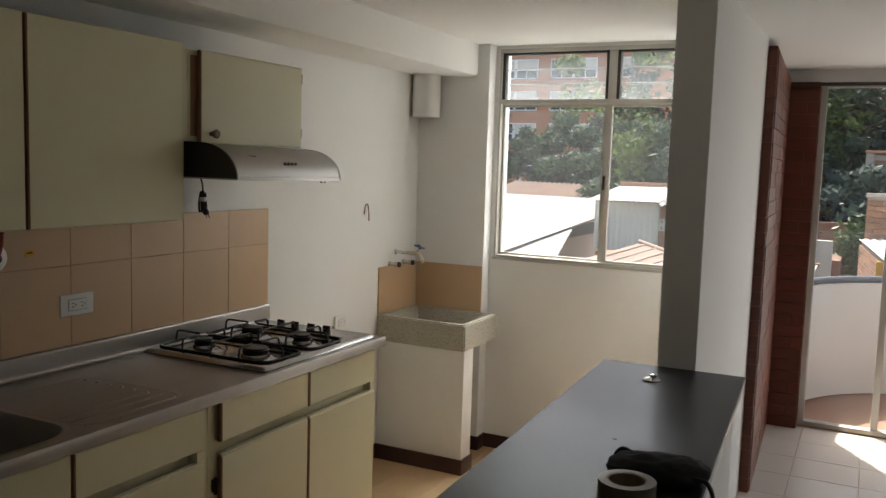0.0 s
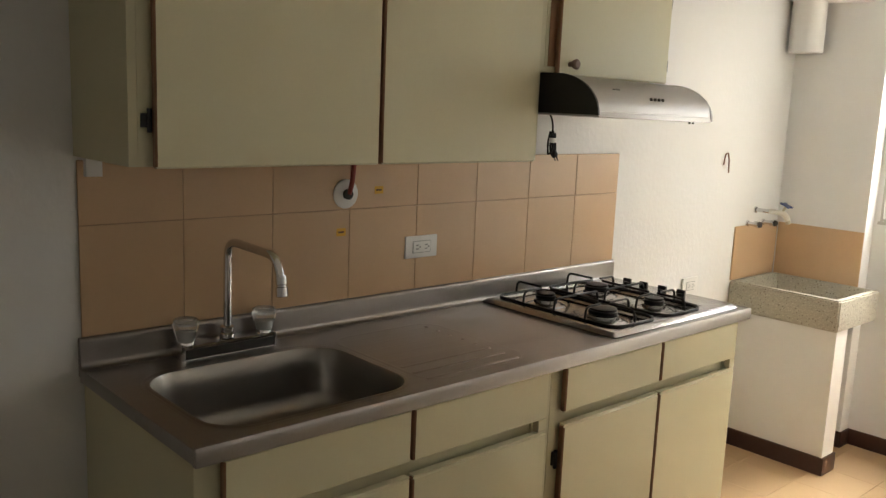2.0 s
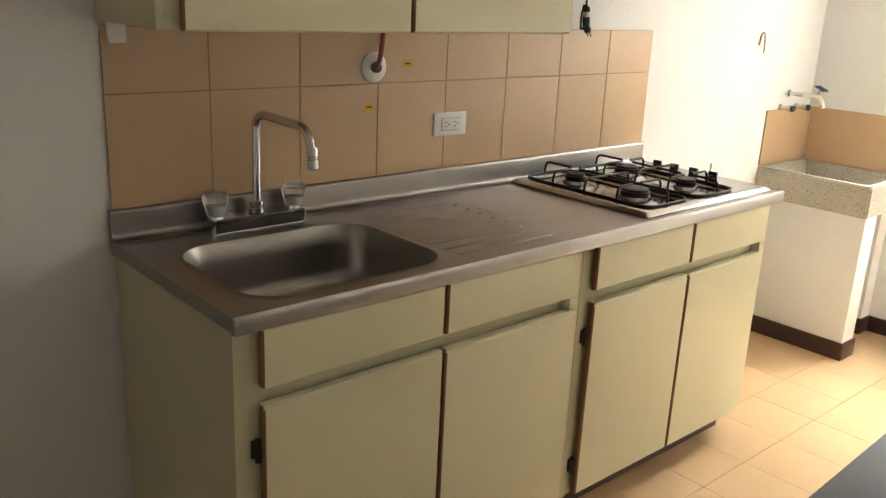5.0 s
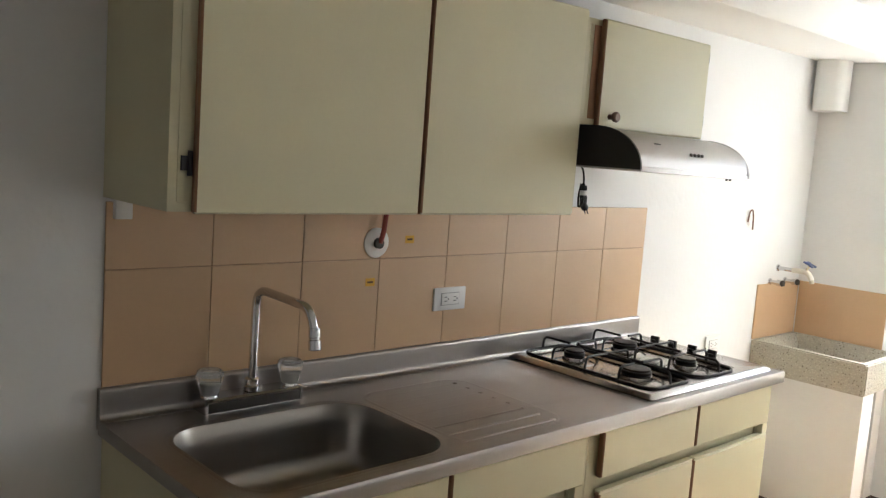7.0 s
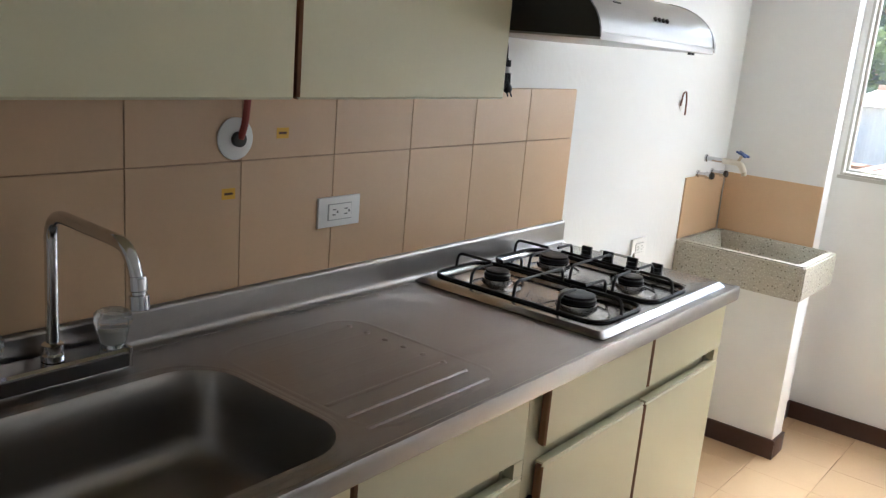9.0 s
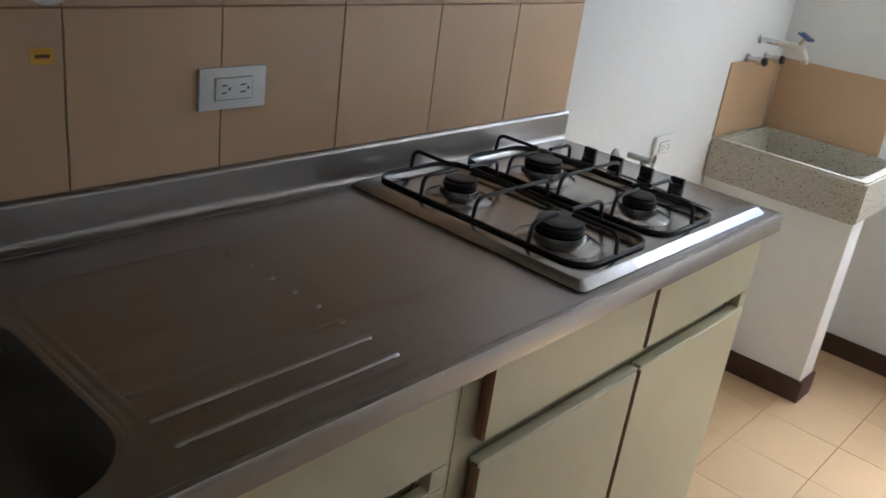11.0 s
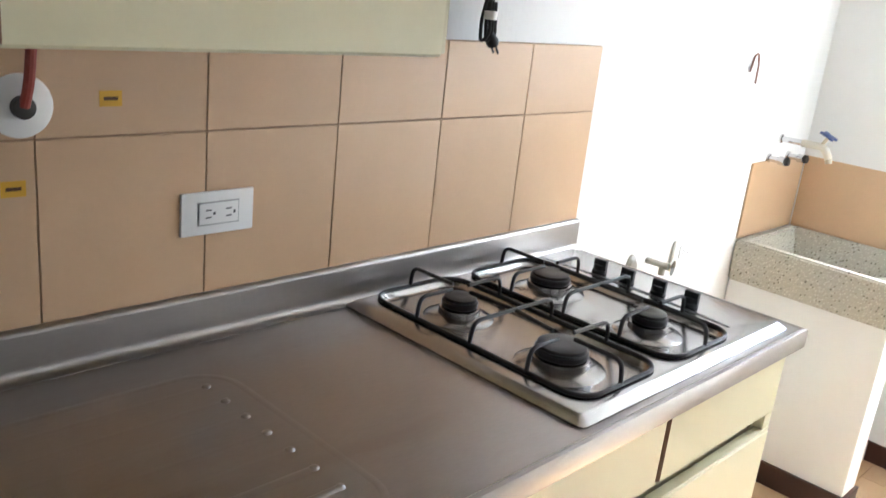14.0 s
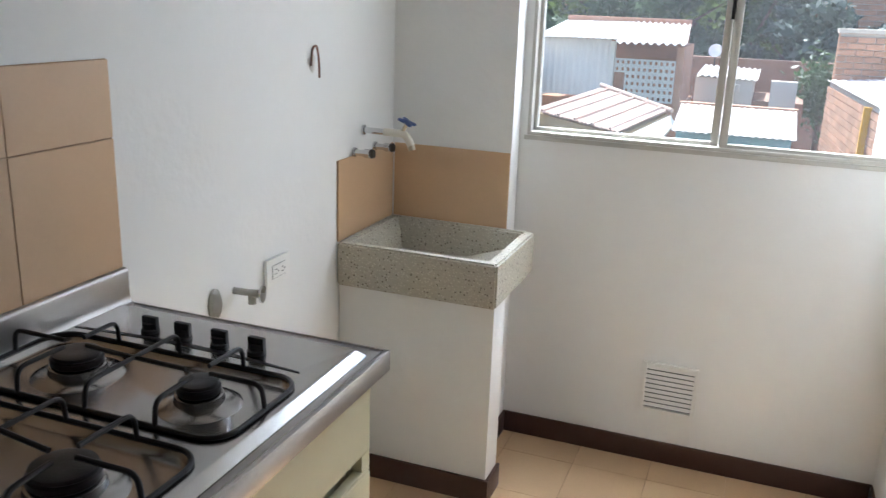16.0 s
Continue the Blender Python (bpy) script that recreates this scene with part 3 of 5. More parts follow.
border(0.350, 0.293, 0.226, 0.275, 0.12)
border(0.345, 0.757, 0.219, 0.185, 0.07)

# ---- faucet ----
fa = thing("faucet", (0.06, 0.311, CT), "chrome two-handle kitchen faucet with clear acrylic knobs", "faucet")
bm = bmesh.new()
loft(bm, [[(x, y, z) for x, z in ((0.034, CT), (0.034, CT + 0.032), (0.038, CT + 0.036), (0.086, CT + 0.034), (0.091, CT + 0.030), (0.091, CT))] for y in (0.181, 0.434)])
part("base", bm, CHROME, fa)
part("base_inset", bx(0.0885, 0.186, CT + 0.002, 0.0925, 0.432, CT + 0.026, bevel=0.001), DARKMET, fa, "dark metal strip along the base")
for y0, y1 in ((0.175, 0.182), (0.433, 0.440)):
    part("base_cap", bx(0.033, y0, CT, 0.0935, y1, CT + 0.037, bevel=0.002), CHROME, fa)
bm = bmesh.new()
path = bent([(0.064, 0.311, CT + 0.036), (0.066, 0.313, 1.187), (0.288, 0.318, 1.180), (0.312, 0.319, 1.122)], 0.045, 8)
tube(bm, path, 0.0105, 16)
part("spout", bm, CHROME, fa)
bm = bmesh.new()
lathe(bm, (0.3085, 0.319, 1.139), ((0.0125, 0), (0.0135, 0.004), (0.0135, 0.020), (0.0115, 0.022), (0.0115, 0.026), (0.0145, 0.028), (0.0145, 0.048), (0.012, 0.050)), 20, Vector((0.12, 0.0, -1)))
part("aerator", bm, CHROME, fa)
bm = bmesh.new()
lathe(bm, (0.064, 0.311, CT + 0.036), ((0.019, 0), (0.019, 0.010), (0.016, 0.013), (0.018, 0.018), (0.018, 0.028), (0.012, 0.032)), 20)
part("collar", bm, CHROME, fa)
for y in (0.201, 0.420):
    k = part("handle", lathe(bmesh.new(), (0.062, y, CT + 0.038), ((0.019, 0), (0.0215, 0.006), (0.0245, 0.020), (0.0295, 0.036), (0.0325, 0.047), (0.0310, 0.055), (0.0250, 0.061), (0.010, 0.063)), 40, lobes=10, depth=0.04), ACRYL, fa, "clear faceted acrylic knob", 0.35)
    part("core", lathe(bmesh.new(), (0.062, y, CT + 0.042), ((0.0150, 0), (0.0175, 0.006), (0.0190, 0.024), (0.0150, 0.029)), 20), MILK, k, "milky plastic core")
    part("stem", lathe(bmesh.new(), (0.062, y, CT + 0.034), ((0.021, 0), (0.020, 0.006), (0.012, 0.0075)), 20), CHROME, k, "chrome foot ring")

# ---- gas hob ----
BURNERS = ((0.184, 1.408, 0.034), (0.184, 1.679, 0.042), (0.427, 1.672, 0.034), (0.425, 1.402, 0.046))
hob = thing("gas_hob", (0.28, 1.62, CT), "four-burner stainless steel gas hob with black wire grates", "hob")
HZ = CT + 0.016
bm = bmesh.new()
pans = ((0.297, 1.416, 0.248, 0.112), (0.297, 1.673, 0.248, 0.112))
outer = rrect(0.304, 1.608, 0.274, 0.349, 0.012, 4)
loft(bm, [[(x, y, CT + 0.001) for x, y in outer], [(x, y, HZ - 0.012) for x, y in outer], [(x, y, HZ - 0.001) for x, y in rrect(0.304, 1.608, 0.259, 0.337, 0.008, 4)], [(x, y, HZ) for x, y in rrect(0.304, 1.608, 0.256, 0.334, 0.008, 4)]], False, False)
lo = [bm.verts.new((x, y, HZ)) for x, y in rrect(0.304, 1.608, 0.256, 0.334, 0.008, 4)]
es = [bm.edges.new((lo[i], lo[(i + 1) % len(lo)])) for i in range(len(lo))]
for cx, cy, hx, hy in pans:
    l = [bm.verts.new((x, y, HZ)) for x, y in rrect(cx, cy, hx, hy, 0.045, 6)]
    es += [bm.edges.new((l[i], l[(i + 1) % len(l)])) for i in range(len(l))]
bmesh.ops.triangle_fill(bm, edges=es, use_beauty=True)
for cx, cy, hx, hy in pans:
    rr = [[(x, y, z) for x, y in rrect(cx, cy, hx + o, hy + o, 0.045 + o, 6)] for o, z in ((0, HZ), (-0.006, HZ - 0.008), (-0.014, HZ - 0.012))]
    loft(bm, rr, False, True)
bmesh.ops.remove_doubles(bm, verts=bm.verts, dist=0.0005)
part("hob_plate", bm, HOBST, hob)
for cx, cy, big in BURNERS:
    b = part("burner_base", lathe(bmesh.new(), (cx, cy, HZ - 0.012), ((big + 0.032, 0), (big + 0.028, 0.002), (big + 0.016, 0.0055), (big + 0.005, 0.008), (big + 0.003, 0.019), (big - 0.004, 0.0215)), 48), HOBST, hob, "domed steel burner base")
    part("burner_ring", lathe(bmesh.new(), (cx, cy, HZ + 0.0095), ((big - 0.002, 0), (big, 0.002), (big, 0.010), (big - 0.004, 0.012)), 32), BLACK, b)
    part("burner_cap", lathe(bmesh.new(), (cx, cy, HZ + 0.0212), ((big - 0.006, 0), (big - 0.003, 0.002), (big - 0.004, 0.007), (big - 0.012, 0.0085), (big * 0.3, 0.0075)), 32), BLACK, b, "black enamelled burner cap")
for cx, cy, hx, hy in pans:
    g = part("grate", tube(bmesh.new(), [(x, y, HZ + 0.004) for x, y in (lambda l: l + l[:1])(rrect(cx, cy, hx - 0.001, hy - 0.001, 0.045, 6))], 0.0042, 8, False), BLACK, hob, "black enamelled wire grate")
    zt = HZ + 0.044
    # a bridge over the middle, and spurs from it towards both burners
    part("grate_bridge", tube(bmesh.new(), bent([(cx + 0.01, cy - hy + 0.001, HZ + 0.004), (cx + 0.01, cy - hy + 0.006, zt), (cx + 0.01, cy + hy - 0.006, zt), (cx + 0.01, cy + hy - 0.001, HZ + 0.004)], 0.018, 5), 0.0040, 8), BLACK, g)
    for bx0, by0, big in BURNERS:
        if abs(by0 - cy) > 0.1:
            continue
        s_ = 1 if bx0 > cx else -1
        part("grate_arm", tube(bmesh.new(), [(cx + 0.01, cy, zt - 0.001), (bx0 - s_ * 0.022, by0, zt - 0.001)], 0.0040, 8), BLACK, g)
        xe = cx + s_ * (hx - 0.001)
        part("grate_arm", tube(bmesh.new(), bent([(xe, by0, HZ + 0.004), (xe - s_ * 0.004, by0, zt), (bx0 + s_ * 0.022, by0, zt)], 0.018, 5), 0.0040, 8), BLACK, g)
        for sy in (-1, 1):
            ye = cy + sy * (hy - 0.001)
            part("grate_arm", tube(bmesh.new(), bent([(bx0 + s_ * 0.006, ye, HZ + 0.004), (bx0 + s_ * 0.006, ye - sy * 0.004, zt), (bx0 + s_ * 0.004, by0 + sy * 0.022, zt)], 0.018, 5), 0.0040, 8), BLACK, g)
for x in (0.188, 0.259, 0.337, 0.413):
    k = part("knob", lathe(bmesh.new(), (x, 1.853, HZ), ((0.017, 0), (0.0165, 0.006), (0.013, 0.008), (0.013, 0.018)), 20), BPLAST, hob, "black plastic hob knob")
    part("knob_grip", bx(x - 0.016, 1.849, HZ + 0.006, x + 0.016, 1.859, HZ + 0.030, bevel=0.003), BPLAST, k)
bm = bmesh.new()
loft(bm, [[(x, 1.812 + 0.012 * math.sin(math.pi * t), HZ + 0.0008), (x, 1.816 + 0.020 * math.sin(math.pi * t), HZ + 0.0008)] for t, x in ((i / 14, 0.05 + 0.47 * i / 14) for i in range(15))], False, False, False)
part("printed_arc", bm, BLACK, hob, "printed black arc", 0)

# ---- upper cabinets ----
up = thing("wall_cabinet", (0.13, 0.60, 1.388), "cream laminate wall cabinet with two brown-edged doors", "cabinet", "cream kitchen wall cabinets")
for nm, a in (("side_panel", (0.002, -0.036, 1.397, 0.318, -0.018, 1.954)), ("side_panel", (0.002, 1.142, 1.397, 0.322, 1.160, 1.954)), ("bottom_panel", (0.002, -0.018, 1.397, 0.318, 1.142, 1.415)),
              ("top_panel", (0.002, -0.018, 1.936, 0.318, 1.142, 1.954)), ("back_panel", (0.002, -0.018, 1.415, 0.012, 1.142, 1.936))):
    part(nm, bx(*a), CREAM_IN, up)
part("stile", bx(0.301, -0.0175, 1.4155, 0.3185, 0.020, 1.9355), CREAM_IN, up)
for a, b in ((0.010, 0.573), (0.580, 1.139)):
    part("door", front(0.321, a, 1.394, 0.340, b, 1.957), (CREAM, EDGE), up, "cream laminate door with brown edge")
for hz in (1.49, 1.86):
    bm = bmesh.new()
    tube(bm, [(0.326, 0.004, hz - 0.024), (0.326, 0.004, hz + 0.024)], 0.0055, 8)
    box(bm, 0.3188, -0.012, hz - 0.014, 0.324, 0.004, hz + 0.014)
    part("hinge", bm, BPLAST, up, "dark metal hinge")
hc = thing("hood_cabinet", (0.15, 1.49, 1.640), "small cream wall cabinet above the cooker hood", "cabinet", "cream kitchen wall cabinets")
for nm, a in (("side_panel", (0.002, 1.162, 1.650, 0.318, 1.180, 1.942)), ("side_panel", (0.002, 1.752, 1.650, 0.318, 1.770, 1.942)), ("bottom_panel", (0.002, 1.180, 1.650, 0.318, 1.752, 1.666)),
              ("top_panel", (0.002, 1.180, 1.926, 0.318, 1.752, 1.942)), ("back_panel", (0.002, 1.180, 1.666, 0.012, 1.752, 1.926))):
    part(nm, bx(*a), CREAM_IN, hc)
d = part("door", front(0.321, 1.218, 1.643, 0.340, 1.769, 1.945), (CREAM, EDGE), hc, "cream laminate door with brown edge")
part("knob", lathe(bmesh.new(), (0.340, 1.267, 1.676), ((0.008, 0), (0.007, 0.012), (0.014, 0.018), (0.0155, 0.026), (0.011, 0.031)), 20, Vector((1, 0, 0))), KNOBW, d, "round brown wooden knob")
part("face_frame", bx(0.3015, 1.1805, 1.6665, 0.3185, 1.240, 1.9255), CREAM_IN, hc)
# brown strip: the shade of the gap beside the door, put in as colour
part("frame_edge", bx(0.3190, 1.1925, 1.6665, 0.3205, 1.2400, 1.9255), EDGE, hc, "brown strip standing in for the shadow gap beside the door")
for hz in (1.70, 1.905):
    bm = bmesh.new()
    tube(bm, [(0.327, 1.775, hz - 0.018), (0.327, 1.775, hz + 0.018)], 0.007, 8)
    box(bm, 0.3175, 1.7685, hz - 0.012, 0.333, 1.7745, hz + 0.012)
    part("hinge", bm, BPLAST, hc, "dark metal hinge")

# ---- cooker hood ----
hood = thing("cooker_hood", (0.25, 1.48, 1.53), "curved stainless steel cooker hood with black ends", "cooker hood")
arcp = [(0.360 + 0.152 * math.sin(radians(a)), 1.541 + 0.100 * math.cos(radians(a))) for a in range(0, 91, 9)]
hprof = [(0.012, 1.541), (0.012, 1.641), (0.18, 1.641)] + arcp
bm = bmesh.new()
loft(bm, [[(x, y, z) for x, z in hprof] for y in (1.179, 1.779)])
part("canopy", bm, HOODST, hood)
grow = [(0.012, 1.530), (0.012, 1.6435), (0.18, 1.6435)] + [(0.360 + 0.157 * math.sin(radians(a)), 1.530 + 0.1135 * math.cos(radians(a))) for a in range(0, 91, 9)]
for y0, y1 in ((1.172, 1.179), (1.779, 1.786)):
    bm = bmesh.new()
    loft(bm, [[(x, y, z) for x, z in grow] for y in (y0, y1)])
    part("end_cap", bm, BPLAST if y0 < 1.5 else HOODST, hood, "black plastic end cap" if y0 < 1.5 else "steel end cap")
part("bottom_lip", bx(0.014, 1.1795, 1.525, 0.515, 1.7785, 1.5406, bevel=0.003), HOODST, hood, "bright steel lower lip")
for i in range(4):
    part("button", lathe(bmesh.new(), (0.4955, 1.451 + 0.021 * i, 1.583), ((0.0052, 0), (0.0052, 0.005), (0.0035, 0.007)), 14, Vector((0.85, 0, 0.5))), DARKMET, hood, "small dark push button")
part("badge", bx(0.4755, 1.285, 1.6015, 0.4790, 1.318, 1.6065), GREYPL, hood, "small grey maker's plate")
for i in range(9):
    part("vent_slot", bx(0.346, 1.532 + 0.023 * i, 1.6390, 0.353, 1.548 + 0.023 * i, 1.6425), BLACK, hood)
for y in (1.70, 1.722):
    part("lamp_foot", lathe(bmesh.new(), (0.485, y, 1.525), ((0.004, 0), (0.004, -0.006)), 10), DARKMET, hood)
hood.rotation_euler = (-0.014, 0.0, 0.024)
cord = part("cable", tube(bmesh.new(), bent([(0.012, 1.40, 1.505), (0.03, 1.46, 1.526), (0.05, 1.535, 1.531), (0.050, 1.552, 1.50), (0.046, 1.560, 1.455)], 0.02), 0.0032, 8), BLACK, hood, "black power cord, bundled")
bm = bmesh.new()
for k in range(3):
    dy = 0.008 * (k - 1)
    tube(bm, bent([(0.045, 1.556 + dy, 1.470), (0.042 + 0.004 * k, 1.550 + dy, 1.43), (0.045, 1.558 + dy * 2, 1.388), (0.052, 1.566 + dy, 1.405), (0.05, 1.560 + dy, 1.465)], 0.012), 0.0036, 8)
part("loop", bm, BLACK, cord)
part("tie", tube(bmesh.new(), [(0.047, 1.557, 1.448), (0.047, 1.557, 1.432)], 0.015, 12), WPLAST, cord, "pale cable tie")
part("plug", lathe(bmesh.new(), (0.047, 1.562, 1.412), ((0.006, 0), (0.009, 0.010), (0.013, 0.024), (0.011, 0.032)), 12, Vector((0, 0.65, -1))), BLACK, cord)
for dx in (-0.006, 0.006):
    part("pin", tube(bmesh.new(), [(0.047 + dx, 1.579, 1.386), (0.047 + dx, 1.590, 1.370)], 0.0022, 6), DARKMET, cord)


# ---- laundry corner ----
TZ = 0.788
tub = thing("laundry_tub", (0.25, 3.14, 0.0), "cast granite laundry tub on a white plastered support", "laundry tub")
bm = bmesh.new()
o = [(0.003, 2.926), (0.522, 2.926), (0.522, 3.337), (0.003, 3.337)]
i0 = [(0.035, 2.960), (0.486, 2.960), (0.486, 3.318), (0.035, 3.318)]
i1 = [(0.060, 3.005), (0.300, 3.005), (0.300, 3.300), (0.060, 3.300)]
i1b = [(0.055, 2.985), (0.446, 2.985), (0.446, 3.300), (0.055, 3.300)]
loft(bm, [[(x, y, TZ - 0.138) for x, y in o], [(x, y, TZ) for x, y in o], [(x, y, TZ) for x, y in i0], [(x, y, TZ - 0.055) for x, y in i1b], [(x, y, TZ - 0.105) for x, y in i1]])
bmesh.ops.bevel(bm, geom=[e for e in bm.edges if all(abs(v.co.z - TZ) < 0.001 or v.co.z < TZ - 0.13 for v in e.verts)], offset=0.006, segments=2, affect="EDGES")
part("basin", bm, GRANITE, tub, "speckled cast granite basin", 0.9)
part("support", bx(0.003, 2.942, 0.0, 0.515, 3.055, TZ - 0.139, bevel=0.004), PAINT, tub, "white plastered support wall")
part("skirting", bx(0.003, 2.930, 0.0, 0.527, 2.9415, 0.080, bevel=0.003), SKIRT, tub, "dark brown skirting")
part("skirting", bx(0.5155, 2.942, 0.0, 0.527, 3.058, 0.080, bevel=0.003), SKIRT, tub, "dark brown skirting")
part("drain_pipe", tube(bmesh.new(), bent([(0.18, 3.16, TZ - 0.14), (0.18, 3.16, 0.35), (0.18, 3.30, 0.32)], 0.05), 0.020, 12), PVC, tub)


def wall_tap(name, y, z, label, handle):
    t = thing(name, (0.0, y, z), label, "tap", "taps above the laundry tub")
    part("flange", lathe(bmesh.new(), (0.0, y, z), ((0.016, 0), (0.015, 0.006), (0.009, 0.008)), 16, Vector((1, 0, 0))), CHROME, t)
    if handle:
        part("pipe", tube(bmesh.new(), [(0.006, y, z), (0.075, y - 0.003, z)], 0.0095, 12), CHROME, t)
        part("valve_body", tube(bmesh.new(), bent([(0.075, y - 0.003, z), (0.150, y - 0.006, z), (0.170, y - 0.008, z - 0.035)], 0.02), [0.012] * 4 + [0.0125] * 5, 12), PVC, t, "cream plastic tap body")
        part("nozzle", tube(bmesh.new(), [(0.168, y - 0.008, z - 0.030), (0.173, y - 0.009, z - 0.048)], 0.011, 12), BRASS, t)
        b = part("stem", tube(bmesh.new(), [(0.140, y - 0.006, z + 0.008), (0.152, y - 0.006, z + 0.034)], 0.006, 10), BRASS, t)
        part("handle", lathe(bmesh.new(), (0.151, y - 0.006, z + 0.032), ((0.010, 0), (0.024, 0.003), (0.024, 0.009), (0.008, 0.012)), 20, Vector((0.42, 0, 0.9)), lobes=4, depth=0.35), BLUE, b, "blue tap handle")
    else:
        part("stub", lathe(bmesh.new(), (0.006, y, z), ((0.010, 0), (0.010, 0.030), (0.014, 0.032), (0.014, 0.050), (0.010, 0.054)), 14, Vector((1, 0, 0))), CHROME, t)
        part("cap", lathe(bmesh.new(), (0.058, y, z), ((0.012, 0), (0.015, 0.003), (0.013, 0.012)), 14, Vector((1, 0, 0.1))), DARKMET, t)


wall_tap("wall_tap", 3.110, 1.112, "wall tap with cream body and blue handle", True)
wall_tap("pipe_stub", 3.045, 1.050, "short capped chrome pipe stub in the wall", False)
wall_tap("pipe_stub", 3.195, 1.048, "short capped chrome pipe stub in the wall", False)
gv = thing("gas_valve", (0.0, 2.385, 0.800), "small nickel angle valve on the wall by the hob", "valve")
part("body", tube(bmesh.new(), [(0.0, 2.385, 0.800), (0.045, 2.388, 0.800), (0.070, 2.390, 0.800)], [0.009, 0.009, 0.011], 12), NICKEL, gv)
part("outlet", tube(bmesh.new(), [(0.050, 2.389, 0.799), (0.050, 2.389, 0.772)], 0.010, 12), NICKEL, gv)
part("handle", lathe(bmesh.new(), (0.074, 2.391, 0.800), ((0.006, 0), (0.022, 0.002), (0.022, 0.007), (0.006, 0.010)), 18, Vector((1, 0.2, 0))), CHROME, gv, "chrome valve wheel")
gc = thing("gas_cover", (0.0, 2.30, 0.790), "small oval grey cover on the wall by the hob", "cover plate")
bm = bmesh.new()
lathe(bm, (0.0, 2.30, 0.790), ((0.024, 0), (0.024, 0.006), (0.018, 0.012)), 20, Vector((1, 0, 0)))
for v in bm.verts:
    v.co.z = 0.790 + (v.co.z - 0.790) * 1.7
part("plate", bm, NICKEL, gc)


def outlet(y0, y1, z0, z1, label):
    o = thing("power_outlet", (0.0, (y0 + y1) / 2, (z0 + z1) / 2), label, "power outlet", "white wall outlets")
    yc, zc = (y0 + y1) / 2, (z0 + z1) / 2
    w = y1 - y0
    part("plate", bx(0.004, y0, z0, 0.013, y1, z1, bevel=0.003), WPLAST, o)
    part("rim", bx(0.0131, yc - w * 0.27 - 0.002, zc - 0.019, 0.0138, yc + w * 0.27 + 0.002, zc + 0.019), RIM, o, "thin grey rim")
    ins = part("insert", bx(0.0132, yc - w * 0.27, zc - 0.017, 0.0155, yc + w * 0.27, zc + 0.017, bevel=0.001), WPLAST, o)
    for s in (-1, 1):
        c = yc + s * w * 0.14
        for dz in (-0.006, 0.006):
            part("slot", bx(0.0156, c - 0.006, zc + dz - 0.0012, 0.0160, c + 0.004, zc + dz + 0.0012), GREYPL, ins)
        part("slot", bx(0.0156, c + 0.007, zc - 0.0025, 0.0160, c + 0.011, zc + 0.0025), GREYPL, ins)


outlet(0.939, 1.067, 1.072, 1.141, "white double power outlet on the tan tiles")
outlet(2.517, 2.632, 0.765, 0.840, "white double power outlet low on the painted wall")
sw = single("switch_box", bx(0.003, -0.016, 1.350, 0.022, 0.022, 1.394, bevel=0.003), WPLAST, (0, 0.003, 1.35), "small white plastic switch box under the wall cabinet", "switch")
single("wall_clip", bx(0.007, 0.958, 1.372, 0.018, 0.985, 1.3865, bevel=0.002), WPLAST, (0, 0.97, 1.37), "tiny white plastic cable clip under the wall cabinet", "clip")
gs = thing("gas_pipe_rosette", (0.0, 0.712, 1.282), "round white wall rosette with a short red pipe", "pipe rosette")
part("rosette", lathe(bmesh.new(), (0.008, 0.712, 1.282), ((0.042, 0), (0.042, 0.003), (0.036, 0.006), (0.016, 0.008)), 28, Vector((1, 0, 0))), WPLAST, gs)
part("pipe_end", lathe(bmesh.new(), (0.0162, 0.712, 1.282), ((0.015, 0), (0.015, 0.010), (0.008, 0.012)), 16, Vector((1, 0, 0))), DARKMET, gs)
part("pipe", tube(bmesh.new(), bent([(0.026, 0.712, 1.284), (0.034, 0.716, 1.314), (0.034, 0.724, 1.396)], 0.02), 0.007, 10), REDCABLE, gs, "dull red pipe")
for y, z in ((0.833, 1.289), (0.700, 1.172)):
    st = thing("warning_sticker", (0.0, y, z), "small yellow sticker with an illegible dark print line", "sticker", "yellow stickers on the tiles")
    part("paper", bx(0.0072, y - 0.016, z - 0.011, 0.0078, y + 0.016, z + 0.011), YELLOW, st)
    part("print", bx(0.0079, y - 0.010, z - 0.0025, 0.0082, y + 0.010, z + 0.0025), BROWN, st)
cp = thing("copper_pipe_stub", (0.0, 2.79, 1.32), "bare copper pipe end in a chipped hole in the wall", "pipe")
part("pipe", tube(bmesh.new(), bent([(0.006, 2.770, 1.330), (0.012, 2.770, 1.378), (0.014, 2.788, 1.386), (0.016, 2.797, 1.350), (0.016, 2.800, 1.296)], 0.010), 0.0032, 8), COPPER, cp)
part("patch", lathe(bmesh.new(), (0.0005, 2.785, 1.336), ((0.022, 0), (0.020, 0.0012), (0.004, 0.0016)), 11, Vector((1, 0, 0)), 3, 0.25), mat("filler_patch", (0.74, 0.71, 0.67), rough=0.9, var=0.15, scale=30), cp, "rough filler patch")
vb = thing("vent_box", (0.10, 3.19, 1.85), "white rounded plastic cover under the ceiling beam", "duct cover")
bm = bmesh.new()
loft(bm, [[(x, y, z) for x, y in rrect(0.082, 3.270, 0.074, 0.062, 0.050, 8)] for z in (1.852, 2.090)])
part("cover", bm, WPLAST, vb)
vg = thing("vent_grille", (1.0, WY, 0.27), "white slatted ventilation grille low in the wall", "vent grille")
part("backing", bx(0.918, WY - 0.004, 0.198, 1.082, WY - 0.001, 0.360), GREYPL, vg)
